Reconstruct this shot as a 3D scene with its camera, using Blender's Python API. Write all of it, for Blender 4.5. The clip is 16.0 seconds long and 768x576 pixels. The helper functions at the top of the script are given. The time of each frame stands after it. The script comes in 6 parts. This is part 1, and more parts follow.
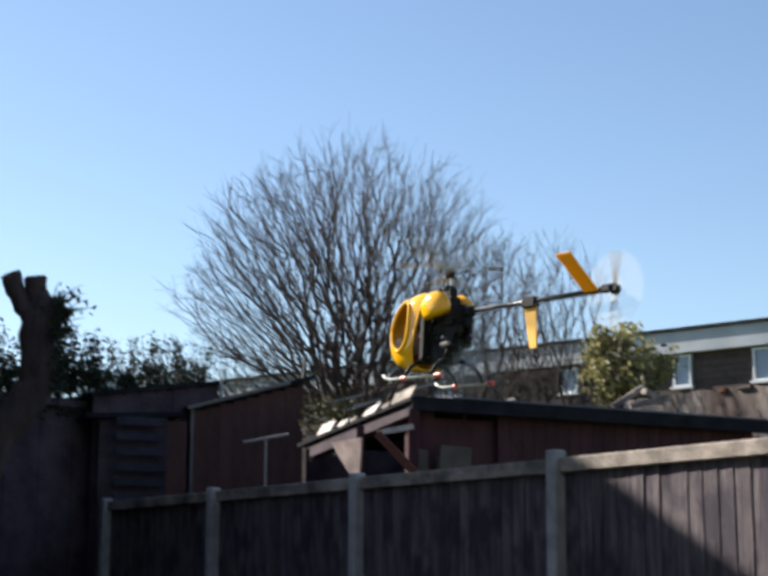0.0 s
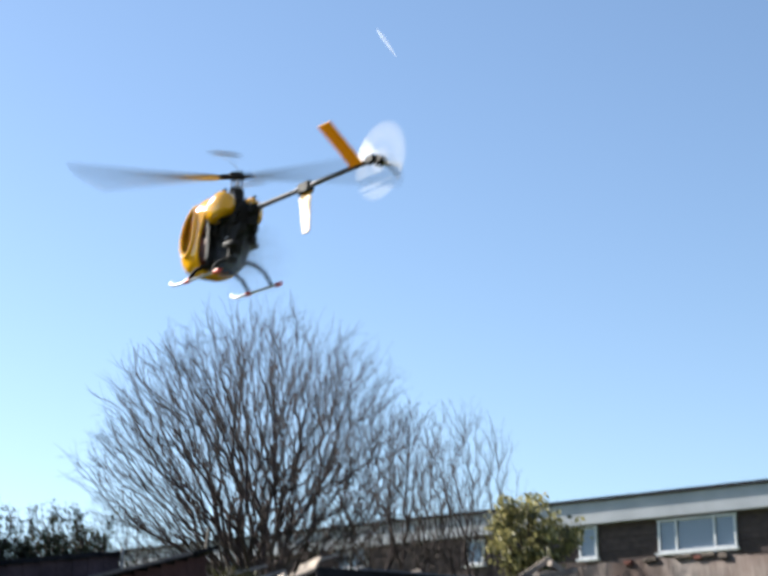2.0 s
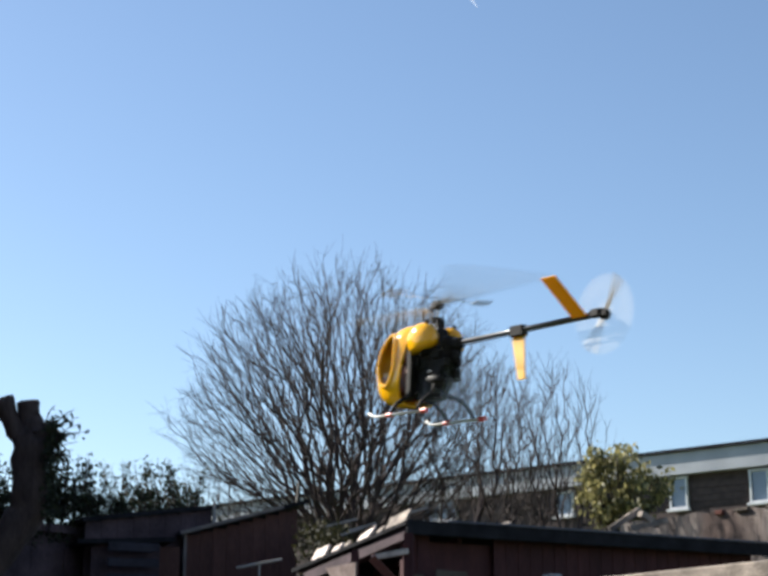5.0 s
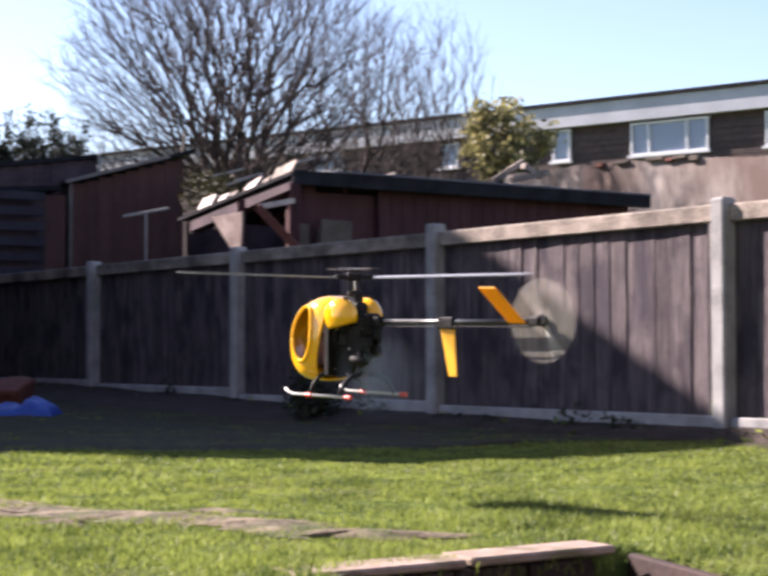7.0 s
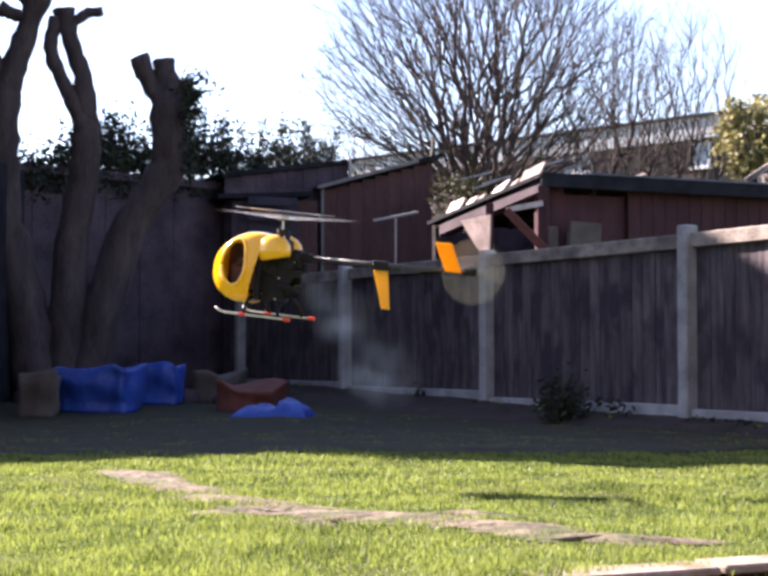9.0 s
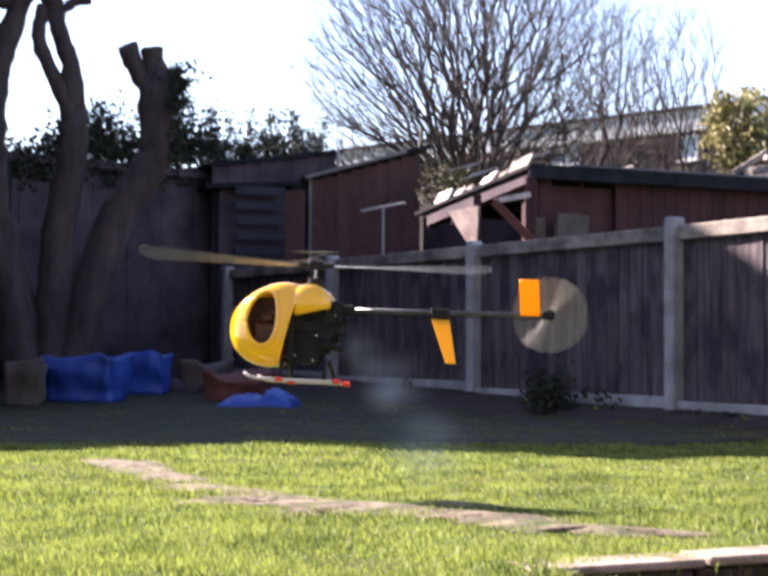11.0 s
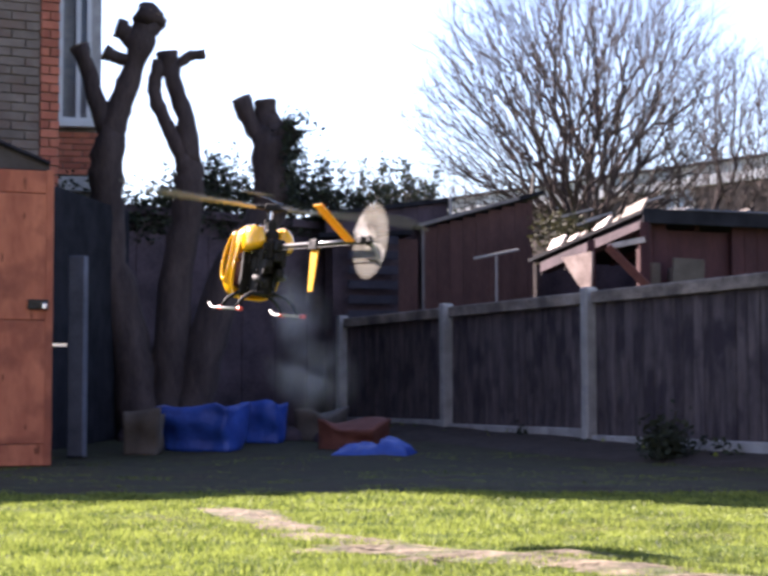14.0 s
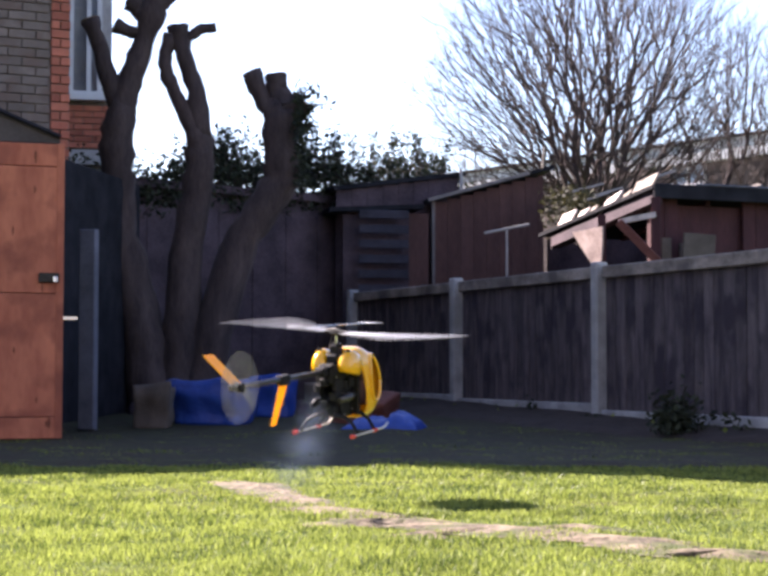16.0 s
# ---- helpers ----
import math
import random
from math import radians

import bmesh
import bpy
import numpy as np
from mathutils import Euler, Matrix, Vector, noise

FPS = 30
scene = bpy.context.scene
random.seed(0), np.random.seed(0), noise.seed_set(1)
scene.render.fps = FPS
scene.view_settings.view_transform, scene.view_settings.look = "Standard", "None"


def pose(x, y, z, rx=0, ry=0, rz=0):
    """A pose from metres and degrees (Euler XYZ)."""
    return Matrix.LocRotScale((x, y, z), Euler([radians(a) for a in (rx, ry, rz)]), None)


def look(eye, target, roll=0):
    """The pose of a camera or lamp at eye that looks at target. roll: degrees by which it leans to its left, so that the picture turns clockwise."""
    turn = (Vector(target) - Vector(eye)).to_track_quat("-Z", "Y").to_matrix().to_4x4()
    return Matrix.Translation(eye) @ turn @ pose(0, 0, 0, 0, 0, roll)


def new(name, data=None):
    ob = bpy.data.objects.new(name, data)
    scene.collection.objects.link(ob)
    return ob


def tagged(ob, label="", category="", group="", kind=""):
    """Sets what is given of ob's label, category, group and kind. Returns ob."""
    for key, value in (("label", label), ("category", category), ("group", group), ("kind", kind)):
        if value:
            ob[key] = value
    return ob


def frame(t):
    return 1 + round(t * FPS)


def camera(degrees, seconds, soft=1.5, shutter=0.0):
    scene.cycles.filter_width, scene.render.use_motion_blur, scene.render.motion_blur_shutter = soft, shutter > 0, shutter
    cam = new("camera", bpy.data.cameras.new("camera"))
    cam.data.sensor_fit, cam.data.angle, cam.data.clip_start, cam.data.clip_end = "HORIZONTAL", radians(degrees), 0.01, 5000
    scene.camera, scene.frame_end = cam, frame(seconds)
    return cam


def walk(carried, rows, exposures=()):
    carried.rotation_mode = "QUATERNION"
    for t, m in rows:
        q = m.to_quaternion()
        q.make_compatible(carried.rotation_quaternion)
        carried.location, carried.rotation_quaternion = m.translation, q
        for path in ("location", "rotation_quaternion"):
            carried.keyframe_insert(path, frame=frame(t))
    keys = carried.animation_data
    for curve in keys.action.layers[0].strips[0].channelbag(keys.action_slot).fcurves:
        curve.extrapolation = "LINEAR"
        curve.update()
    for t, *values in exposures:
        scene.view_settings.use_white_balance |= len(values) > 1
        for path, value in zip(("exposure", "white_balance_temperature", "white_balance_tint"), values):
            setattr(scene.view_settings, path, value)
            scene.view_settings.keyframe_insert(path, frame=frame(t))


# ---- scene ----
EYE = (0.0, 0.0, 0.51)
cam = camera(27.0, 16.0, soft=3.2, shutter=0.5)

# seconds, heading (clockwise from +y), tilt, roll in degrees; the camera is held on one spot
PAN = [(0.0, -4.28, 10.34, 0.22), (0.5, -1.88, 9.16, 0.22), (1.0, -0.38, 10.89, -0.02), (1.5, -0.06, 12.95, -0.14),
       (2.0, -0.88, 16.39, 0.06), (2.5, -3.67, 18.30, -0.06), (3.0, -4.45, 18.57, 0.05), (3.2, -4.50, 18.48, 0.03),
       (4.2, -4.40, 16.0, -0.05), (5.3, -3.53, 12.96, -0.13), (5.5, -2.05, 10.97, -0.08), (6.0, 1.24, 7.55, -0.11),
       (6.5, 2.79, 4.17, -0.08), (7.0, 0.00, 2.27, -0.15), (7.5, -3.47, 2.34, -0.27), (8.0, -6.09, 1.70, -0.16),
       (8.5, -7.54, 2.14, 0.01), (8.7, -8.15, 2.26, -0.05), (9.7, -9.6, 2.6, 0.1), (10.8, -8.91, 2.70, 0.23),
       (11.0, -8.44, 2.05, 0.26), (11.5, -6.92, 0.61, 0.24), (12.0, -6.79, -0.04, 0.21), (12.5, -7.09, 0.79, 0.12),
       (13.0, -8.19, 2.30, 0.01), (13.5, -10.42, 3.34, -0.06), (14.0, -12.51, 3.76, -0.17), (14.5, -14.73, 3.72, -0.02),
       (15.0, -15.14, 3.37, 0.03), (15.5, -14.11, 3.01, -0.02), (16.0, -12.88, 2.84, 0.02)]


def aim(head, tilt):
    h, e = radians(head), radians(tilt)
    return (EYE[0] + math.sin(h) * math.cos(e), EYE[1] + math.cos(h) * math.cos(e), EYE[2] + math.sin(e))


walk(cam, [(t, look(EYE, aim(h, e), r)) for t, h, e, r in PAN],
     exposures=[(0.0, 1.34, 6250, 10), (1.0, 1.47, 6250, 10), (2.0, 1.53, 6250, 9), (3.0, 1.40, 6250, 9), (5.5, 1.28, 6250, 9), (6.0, 1.36, 6250, 11),
                (6.5, 1.6, 6300, 19), (7.0, 1.94, 6500, 25), (7.5, 2.21, 6500, 26), (8.0, 2.42, 6520, 27), (16.0, 2.52, 6550, 27)])

# ---- light ----
SUN_HEAD, SUN_UP = -62.0, 34.0
world = bpy.data.worlds.new("world")
scene.world = world
world.use_nodes = True
wn = world.node_tree.nodes
sky = wn.new("ShaderNodeTexSky")
sky.sky_type, sky.sun_disc = "NISHITA", False
sky.sun_elevation, sky.sun_rotation = radians(SUN_UP), radians(SUN_HEAD % 360)
sky.air_density, sky.dust_density, sky.ozone_density = 1.0, 0.35, 1.6
wn["Background"].inputs[1].default_value = 0.063
world.node_tree.links.new(sky.outputs[0], wn["Background"].inputs[0])
sun = new("sun", bpy.data.lights.new("sun", "SUN"))
sun.data.energy, sun.data.angle, sun.data.color = 5.0, radians(0.55), (1.0, 0.93, 0.82)
sd = Vector((math.sin(radians(SUN_HEAD)) * math.cos(radians(SUN_UP)), math.cos(radians(SUN_HEAD)) * math.cos(radians(SUN_UP)),
             math.sin(radians(SUN_UP))))
sun.matrix_world = look(sd * 60, (0, 0, 0))


# ---- materials ----
def mat(name, c1, c2, scale=8.0, rough=0.8, bump=0.3, metal=0.0, stretch=(1, 1, 1), fine=60.0, spread=0.25, c3=None, big=0.7, vary=0.0):
    """Two colours mixed by grain at two scales, a third in large stains, with relief and a change of tone from piece to piece."""
    m = bpy.data.materials.new(name)
    m.use_nodes = True
    nt = m.node_tree
    n, l = nt.nodes, nt.links
    bsdf = n["Principled BSDF"]
    co = n.new("ShaderNodeTexCoord")
    mp = n.new("ShaderNodeMapping")
    mp.inputs["Scale"].default_value = stretch
    l.new(co.outputs["Object"], mp.inputs[0])
    if vary:
        # each piece takes its grain from another place
        oj = n.new("ShaderNodeObjectInfo")
        sh = n.new("ShaderNodeVectorMath")
        sh.operation = "SCALE"
        sh.inputs[0].default_value = (17.3, 11.1, 23.7)
        l.new(oj.outputs["Random"], sh.inputs["Scale"])
        l.new(sh.outputs[0], mp.inputs["Location"])
    a, b = n.new("ShaderNodeTexNoise"), n.new("ShaderNodeTexNoise")
    a.inputs["Scale"].default_value, b.inputs["Scale"].default_value = scale, fine
    a.inputs["Detail"].default_value, b.inputs["Detail"].default_value = 5, 3
    l.new(mp.outputs[0], a.inputs[0])
    l.new(mp.outputs[0], b.inputs[0])
    mx = n.new("ShaderNodeMath")
    mx.operation = "MULTIPLY_ADD"
    l.new(b.outputs[0], mx.inputs[0])
    mx.inputs[1].default_value = 0.4
    l.new(a.outputs[0], mx.inputs[2])
    ramp = n.new("ShaderNodeValToRGB")
    ramp.color_ramp.elements[0].position, ramp.color_ramp.elements[1].position = 0.7 - spread, 0.7 + spread
    ramp.color_ramp.elements[0].color, ramp.color_ramp.elements[1].color = (*c1, 1), (*c2, 1)
    l.new(mx.outputs[0], ramp.inputs[0])
    out = ramp.outputs[0]
    if c3:
        s = n.new("ShaderNodeTexNoise")
        s.inputs["Scale"].default_value, s.inputs["Detail"].default_value = big, 4
        if vary:
            ad = n.new("ShaderNodeVectorMath")
            l.new(co.outputs["Object"], ad.inputs[0])
            l.new(sh.outputs[0], ad.inputs[1])
            l.new(ad.outputs[0], s.inputs[0])
        else:
            l.new(co.outputs["Object"], s.inputs[0])
        r2 = n.new("ShaderNodeValToRGB")
        r2.color_ramp.elements[0].position, r2.color_ramp.elements[1].position = 0.48, 0.64
        l.new(s.outputs[0], r2.inputs[0])
        mix = n.new("ShaderNodeMixRGB")
        l.new(r2.outputs[0], mix.inputs[0])
        l.new(out, mix.inputs[1])
        mix.inputs[2].default_value = (*c3, 1)
        out = mix.outputs[0]
    if vary:
        oi = n.new("ShaderNodeObjectInfo")
        mr = n.new("ShaderNodeMapRange")
        mr.inputs[3].default_value, mr.inputs[4].default_value = 1 - vary, 1 + vary
        l.new(oi.outputs["Random"], mr.inputs[0])
        hsv = n.new("ShaderNodeHueSaturation")
        l.new(mr.outputs[0], hsv.inputs["Value"])
        l.new(out, hsv.inputs["Color"])
        out = hsv.outputs[0]
    l.new(out, bsdf.inputs["Base Color"])
    bsdf.inputs["Roughness"].default_value, bsdf.inputs["Metallic"].default_value = rough, metal
    if rough >= 0.8:
        # dusty, weathered surfaces hardly shine
        bsdf.inputs["Specular IOR Level"].default_value = 0.3
    if bump:
        bp = n.new("ShaderNodeBump")
        bp.inputs["Strength"].default_value, bp.inputs["Distance"].default_value = bump, 0.02
        l.new(mx.outputs[0], bp.inputs["Height"])
        l.new(bp.outputs[0], bsdf.inputs["Normal"])
    return m


def leafy(name, c1, c2, trans=0.35, rough=0.55):
    """Foliage: tone from leaf to leaf, light through the blade."""
    m = bpy.data.materials.new(name)
    m.use_nodes = True
    nt = m.node_tree
    n, l = nt.nodes, nt.links
    bsdf, outp = n["Principled BSDF"], n["Material Output"]
    g = n.new("ShaderNodeNewGeometry")
    co = n.new("ShaderNodeTexCoord")
    ns = n.new("ShaderNodeTexNoise")
    ns.inputs["Scale"].default_value, ns.inputs["Detail"].default_value = 3.2, 6
    l.new(co.outputs["Object"], ns.inputs[0])
    ad = n.new("ShaderNodeMath")
    ad.operation = "MULTIPLY_ADD"
    ad.inputs[1].default_value = 0.55
    l.new(g.outputs["Random Per Island"], ad.inputs[0])
    l.new(ns.outputs[0], ad.inputs[2])
    ramp = n.new("ShaderNodeValToRGB")
    ramp.color_ramp.elements[0].position, ramp.color_ramp.elements[1].position = 0.45, 1.02
    ramp.color_ramp.elements[0].color, ramp.color_ramp.elements[1].color = (*c1, 1), (*c2, 1)
    l.new(ad.outputs[0], ramp.inputs[0])
    l.new(ramp.outputs[0], bsdf.inputs["Base Color"])
    bsdf.inputs["Roughness"].default_value = rough
    tr = n.new("ShaderNodeBsdfTranslucent")
    l.new(ramp.outputs[0], tr.inputs[0])
    mx = n.new("ShaderNodeMixShader")
    mx.inputs[0].default_value = trans
    l.new(bsdf.outputs[0], mx.inputs[1])
    l.new(tr.outputs[0], mx.inputs[2])
    l.new(mx.outputs[0], outp.inputs[0])
    return m


def fin_sheet(name, c):
    """Thin plastic sheet: the sun glows through it from behind."""
    m = bpy.data.materials.new(name)
    m.use_nodes = True
    n, l = m.node_tree.nodes, m.node_tree.links
    b = n["Principled BSDF"]
    ns, hs = n.new("ShaderNodeTexNoise"), n.new("ShaderNodeHueSaturation")
    ns.inputs["Scale"].default_value = 14.0
    mr = n.new("ShaderNodeMapRange")
    mr.inputs[3].default_value, mr.inputs[4].default_value = 0.88, 1.06
    l.new(ns.outputs[0], mr.inputs[0])
    l.new(mr.outputs[0], hs.inputs["Value"])
    hs.inputs["Color"].default_value = (*c, 1)
    l.new(hs.outputs[0], b.inputs["Base Color"])
    b.inputs["Roughness"].default_value = 0.35
    tr, mx = n.new("ShaderNodeBsdfTranslucent"), n.new("ShaderNodeMixShader")
    l.new(hs.outputs[0], tr.inputs[0])
    mx.inputs[0].default_value = 0.36
    l.new(b.outputs[0], mx.inputs[1])
    l.new(tr.outputs[0], mx.inputs[2])
    l.new(mx.outputs[0], n["Material Output"].inputs[0])
    return m


def glassy(name, tint, rough=0.05):
    m = bpy.data.materials.new(name)
    m.use_nodes = True
    b = m.node_tree.nodes["Principled BSDF"]
    b.inputs["Base Color"].default_value, b.inputs["Roughness"].default_value = (*tint, 1), rough
    b.inputs["Specular IOR Level"].default_value = 0.8
    return m


M_GRASS = mat("lawn_turf", (0.026, 0.042, 0.010), (0.085, 0.115, 0.028), 6.0, 0.95, 0.8, fine=48, c3=(0.062, 0.066, 0.022), big=1.1)
M_BLADE = leafy("grass_blade", (0.036, 0.066, 0.011), (0.28, 0.335, 0.072), 0.45, 0.6)
M_MUD = mat("trodden_earth", (0.046, 0.036, 0.023), (0.175, 0.138, 0.094), 9.0, 0.95, 0.9, fine=36, spread=0.18, c3=(0.05, 0.062, 0.018), big=6.0)
M_SOIL = mat("dark_soil", (0.014, 0.010, 0.009), (0.05, 0.035, 0.028), 9.0, 0.9, 0.9, fine=60)
M_CONC = mat("weathered_concrete", (0.20, 0.197, 0.20), (0.41, 0.40, 0.397), 7.0, 0.9, 0.35, fine=90, c3=(0.23, 0.226, 0.223), big=2.0, vary=0.08)
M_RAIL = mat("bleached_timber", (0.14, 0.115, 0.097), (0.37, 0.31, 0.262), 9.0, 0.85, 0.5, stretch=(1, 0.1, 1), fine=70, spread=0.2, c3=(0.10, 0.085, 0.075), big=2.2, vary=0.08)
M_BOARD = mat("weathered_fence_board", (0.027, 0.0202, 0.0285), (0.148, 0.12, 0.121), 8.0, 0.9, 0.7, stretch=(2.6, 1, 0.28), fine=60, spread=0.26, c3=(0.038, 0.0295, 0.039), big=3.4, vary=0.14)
M_RED = mat("red_brown_shed_stain", (0.066, 0.032, 0.028), (0.12, 0.06, 0.052), 5.0, 0.85, 0.3, stretch=(1, 1, 0.3), fine=40, vary=0.06)
# maroon stain, darkened further for the shade under the long shed's eaves
M_MAROON = mat("maroon_stain_in_shade", (0.042, 0.016, 0.019), (0.082, 0.031, 0.034), 5.0, 0.85, 0.3, stretch=(1, 1, 0.3), fine=40, vary=0.1)
M_FELT = mat("felt_and_passage_shade", (0.010, 0.010, 0.013), (0.028, 0.028, 0.034), 6.0, 0.9, 0.3, fine=120)
M_TRIM = mat("dull_white_trim", (0.26, 0.245, 0.24), (0.42, 0.40, 0.385), 8.0, 0.7, 0.15)
M_DULL = mat("weathered_grey_trim", (0.13, 0.115, 0.11), (0.22, 0.20, 0.19), 8.0, 0.8, 0.2)
M_PLY = mat("weathered_pink_board", (0.24, 0.175, 0.155), (0.46, 0.36, 0.325), 7.0, 0.85, 0.35, fine=40, spread=0.2, c3=(0.17, 0.12, 0.105), big=2.0)
M_PALE = mat("sun_bleached_panel", (0.36, 0.30, 0.27), (0.66, 0.57, 0.52), 9.0, 0.8, 0.3, fine=40, spread=0.16, vary=0.2)
M_BRICK = mat("brown_brick", (0.13, 0.106, 0.09), (0.22, 0.178, 0.152), 5.0, 0.9, 0.35, fine=50, c3=(0.155, 0.11, 0.09), big=4.0, vary=0.12)
M_BRICKR = mat("red_brick", (0.30, 0.09, 0.06), (0.46, 0.16, 0.10), 5.0, 0.9, 0.35, fine=50, vary=0.22)
M_MORTAR = mat("mortar", (0.115, 0.098, 0.083), (0.175, 0.148, 0.125), 10.0, 0.95, 0.3)
M_RENDER = mat("stained_cement_render", (0.12, 0.095, 0.086), (0.36, 0.31, 0.285), 3.0, 0.92, 0.35, stretch=(1, 1, 0.16), fine=35, spread=0.2, c3=(0.13, 0.092, 0.08), big=0.8)
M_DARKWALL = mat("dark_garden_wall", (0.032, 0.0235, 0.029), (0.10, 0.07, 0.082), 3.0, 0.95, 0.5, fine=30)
M_ROOFEND = mat("dark_slate_verge", (0.05, 0.043, 0.04), (0.095, 0.082, 0.075), 6.0, 0.9, 0.3, fine=50)
M_BARK = mat("bark", (0.029, 0.021, 0.022), (0.092, 0.067, 0.063), 7.0, 0.95, 1.0, stretch=(1, 1, 0.3), fine=45)
M_TWIG = mat("twig_bark", (0.024, 0.018, 0.018), (0.058, 0.044, 0.041), 6.0, 0.9, 0.2)
# earth colour darkened to carry the shade before fence and wall
M_SHADE_EARTH = mat("shade_dark_earth", (0.013, 0.012, 0.005), (0.046, 0.045, 0.016), 9.0, 0.95, 0.9, fine=50, spread=0.2, c3=(0.03, 0.021, 0.011), big=2.6)
M_CUT = mat("sawn_wood", (0.12, 0.085, 0.06), (0.26, 0.19, 0.13), 12.0, 0.9, 0.3)
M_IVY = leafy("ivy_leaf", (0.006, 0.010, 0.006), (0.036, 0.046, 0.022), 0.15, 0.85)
M_BUSH = leafy("bush_leaf", (0.085, 0.088, 0.034), (0.36, 0.325, 0.14), 0.42)
M_THICKET = leafy("dull_olive_leaf", (0.010, 0.011, 0.005), (0.055, 0.052, 0.02), 0.2, 0.85)
M_SLAT = mat("blue_grey_slat", (0.024, 0.023, 0.032), (0.05, 0.048, 0.066), 6.0, 0.9, 0.3, vary=0.1)
M_HANG = mat("brown_hung_tile", (0.05, 0.036, 0.035), (0.095, 0.067, 0.062), 5.0, 0.85, 0.3, fine=30, vary=0.15)
M_FASCIA = mat("pale_fascia", (0.32, 0.335, 0.37), (0.45, 0.465, 0.50), 1.5, 0.6, 0.1)
M_WHITE = mat("white_frame", (0.56, 0.56, 0.57), (0.70, 0.70, 0.71), 4.0, 0.5, 0.05)
M_PANE = glassy("window_glass", (0.16, 0.20, 0.27))
M_DOOR = mat("orange_brown_paint", (0.33, 0.088, 0.045), (0.54, 0.175, 0.09), 5.0, 0.75, 0.35, stretch=(1, 1, 0.35), fine=30, spread=0.2, c3=(0.27, 0.075, 0.04), big=3.5, vary=0.07)
M_KNOT = mat("dark_wood_knot", (0.16, 0.05, 0.03), (0.26, 0.09, 0.05), 20.0, 0.8, 0.2)
M_IRON = mat("black_iron", (0.015, 0.014, 0.014), (0.05, 0.045, 0.04), 12.0, 0.5, 0.2, metal=0.6)
M_STEEL = mat("bright_steel", (0.55, 0.55, 0.56), (0.75, 0.75, 0.76), 12.0, 0.25, 0.05, metal=1.0)
M_GREY = mat("blue_grey_paint", (0.075, 0.08, 0.10), (0.14, 0.145, 0.18), 6.0, 0.8, 0.2)
M_BLUE = mat("blue_plastic", (0.008, 0.032, 0.19), (0.018, 0.07, 0.34), 7.0, 0.5, 0.5, fine=25, vary=0.25)
M_CARD = mat("grey_brown_box", (0.07, 0.056, 0.047), (0.125, 0.103, 0.088), 6.0, 0.9, 0.2)
M_TERRA = mat("dull_red_clay", (0.10, 0.034, 0.026), (0.18, 0.064, 0.046), 8.0, 0.85, 0.3)
M_COPING = mat("pink_grey_paving", (0.20, 0.145, 0.12), (0.36, 0.27, 0.225), 9.0, 0.9, 0.5, fine=60, c3=(0.15, 0.12, 0.08), big=6.0, vary=0.1)
# brick darkened in colour for the shadow inside the sunken bed
M_EDGE = mat("shadowy_bed_brick", (0.016, 0.011, 0.011), (0.05, 0.028, 0.024), 7.0, 0.85, 0.4, vary=0.2)
M_YEL = mat("glossy_yellow_shell", (0.94, 0.45, 0.003), (0.96, 0.50, 0.005), 3.0, 0.10, 0.0)
M_FIN = fin_sheet("yellow_fin", (0.93, 0.54, 0.018))
M_ORG = fin_sheet("orange_fin", (0.92, 0.49, 0.012))
M_SMOKED = mat("dark_red_cabin_lining", (0.03, 0.012, 0.01), (0.16, 0.045, 0.02), 24.0, 0.6, 0.2, fine=70)
M_BLACK = mat("black_plastic", (0.006, 0.006, 0.007), (0.016, 0.015, 0.016), 20.0, 0.65, 0.1)
M_BOOM = mat("polished_boom_metal", (0.06, 0.06, 0.063), (0.10, 0.10, 0.105), 20.0, 0.33, 0.0, metal=0.7)
M_ALU = mat("machined_alloy", (0.45, 0.44, 0.43), (0.62, 0.61, 0.60), 20.0, 0.3, 0.0, metal=0.9)
M_SKID = mat("white_skid_tube", (0.52, 0.51, 0.49), (0.62, 0.61, 0.59), 10.0, 0.3, 0.0)
M_REDCAP = mat("red_rubber", (0.60, 0.05, 0.035), (0.72, 0.08, 0.05), 10.0, 0.45, 0.0)
M_ROTOR = mat("grey_rotor_blade", (0.26, 0.26, 0.275), (0.36, 0.36, 0.375), 10.0, 0.4, 0.0)
M_TAILB = mat("white_tail_blade", (0.30, 0.29, 0.28), (0.38, 0.37, 0.355), 10.0, 0.4, 0.0)


# a clear lacquer over the shell; turf, felt and mechanics stay dull
M_YEL.node_tree.nodes["Principled BSDF"].inputs["Coat Weight"].default_value = 1.0
M_YEL.node_tree.nodes["Principled BSDF"].inputs["Coat Roughness"].default_value = 0.03
M_GRASS.node_tree.nodes["Principled BSDF"].inputs["Specular IOR Level"].default_value = 0.05
M_FELT.node_tree.nodes["Principled BSDF"].inputs["Specular IOR Level"].default_value = 0.1
M_BLACK.node_tree.nodes["Principled BSDF"].inputs["Specular IOR Level"].default_value = 0.22


# ---- building blocks ----
def mesh_of(name, bm, material, smooth=False):
    me = bpy.data.meshes.new(name)
    bm.normal_update()
    bm.to_mesh(me)
    bm.free()
    me.materials.append(material)
    if smooth:
        me.polygons.foreach_set("use_smooth", [True] * len(me.polygons))
    return me


def part(name, bm, material, parent=None, label="", smooth=False):
    ob = new(name, mesh_of(name, bm, material, smooth))
    if parent:
        ob.parent = parent
    if label:
        tagged(ob, label)
    return ob


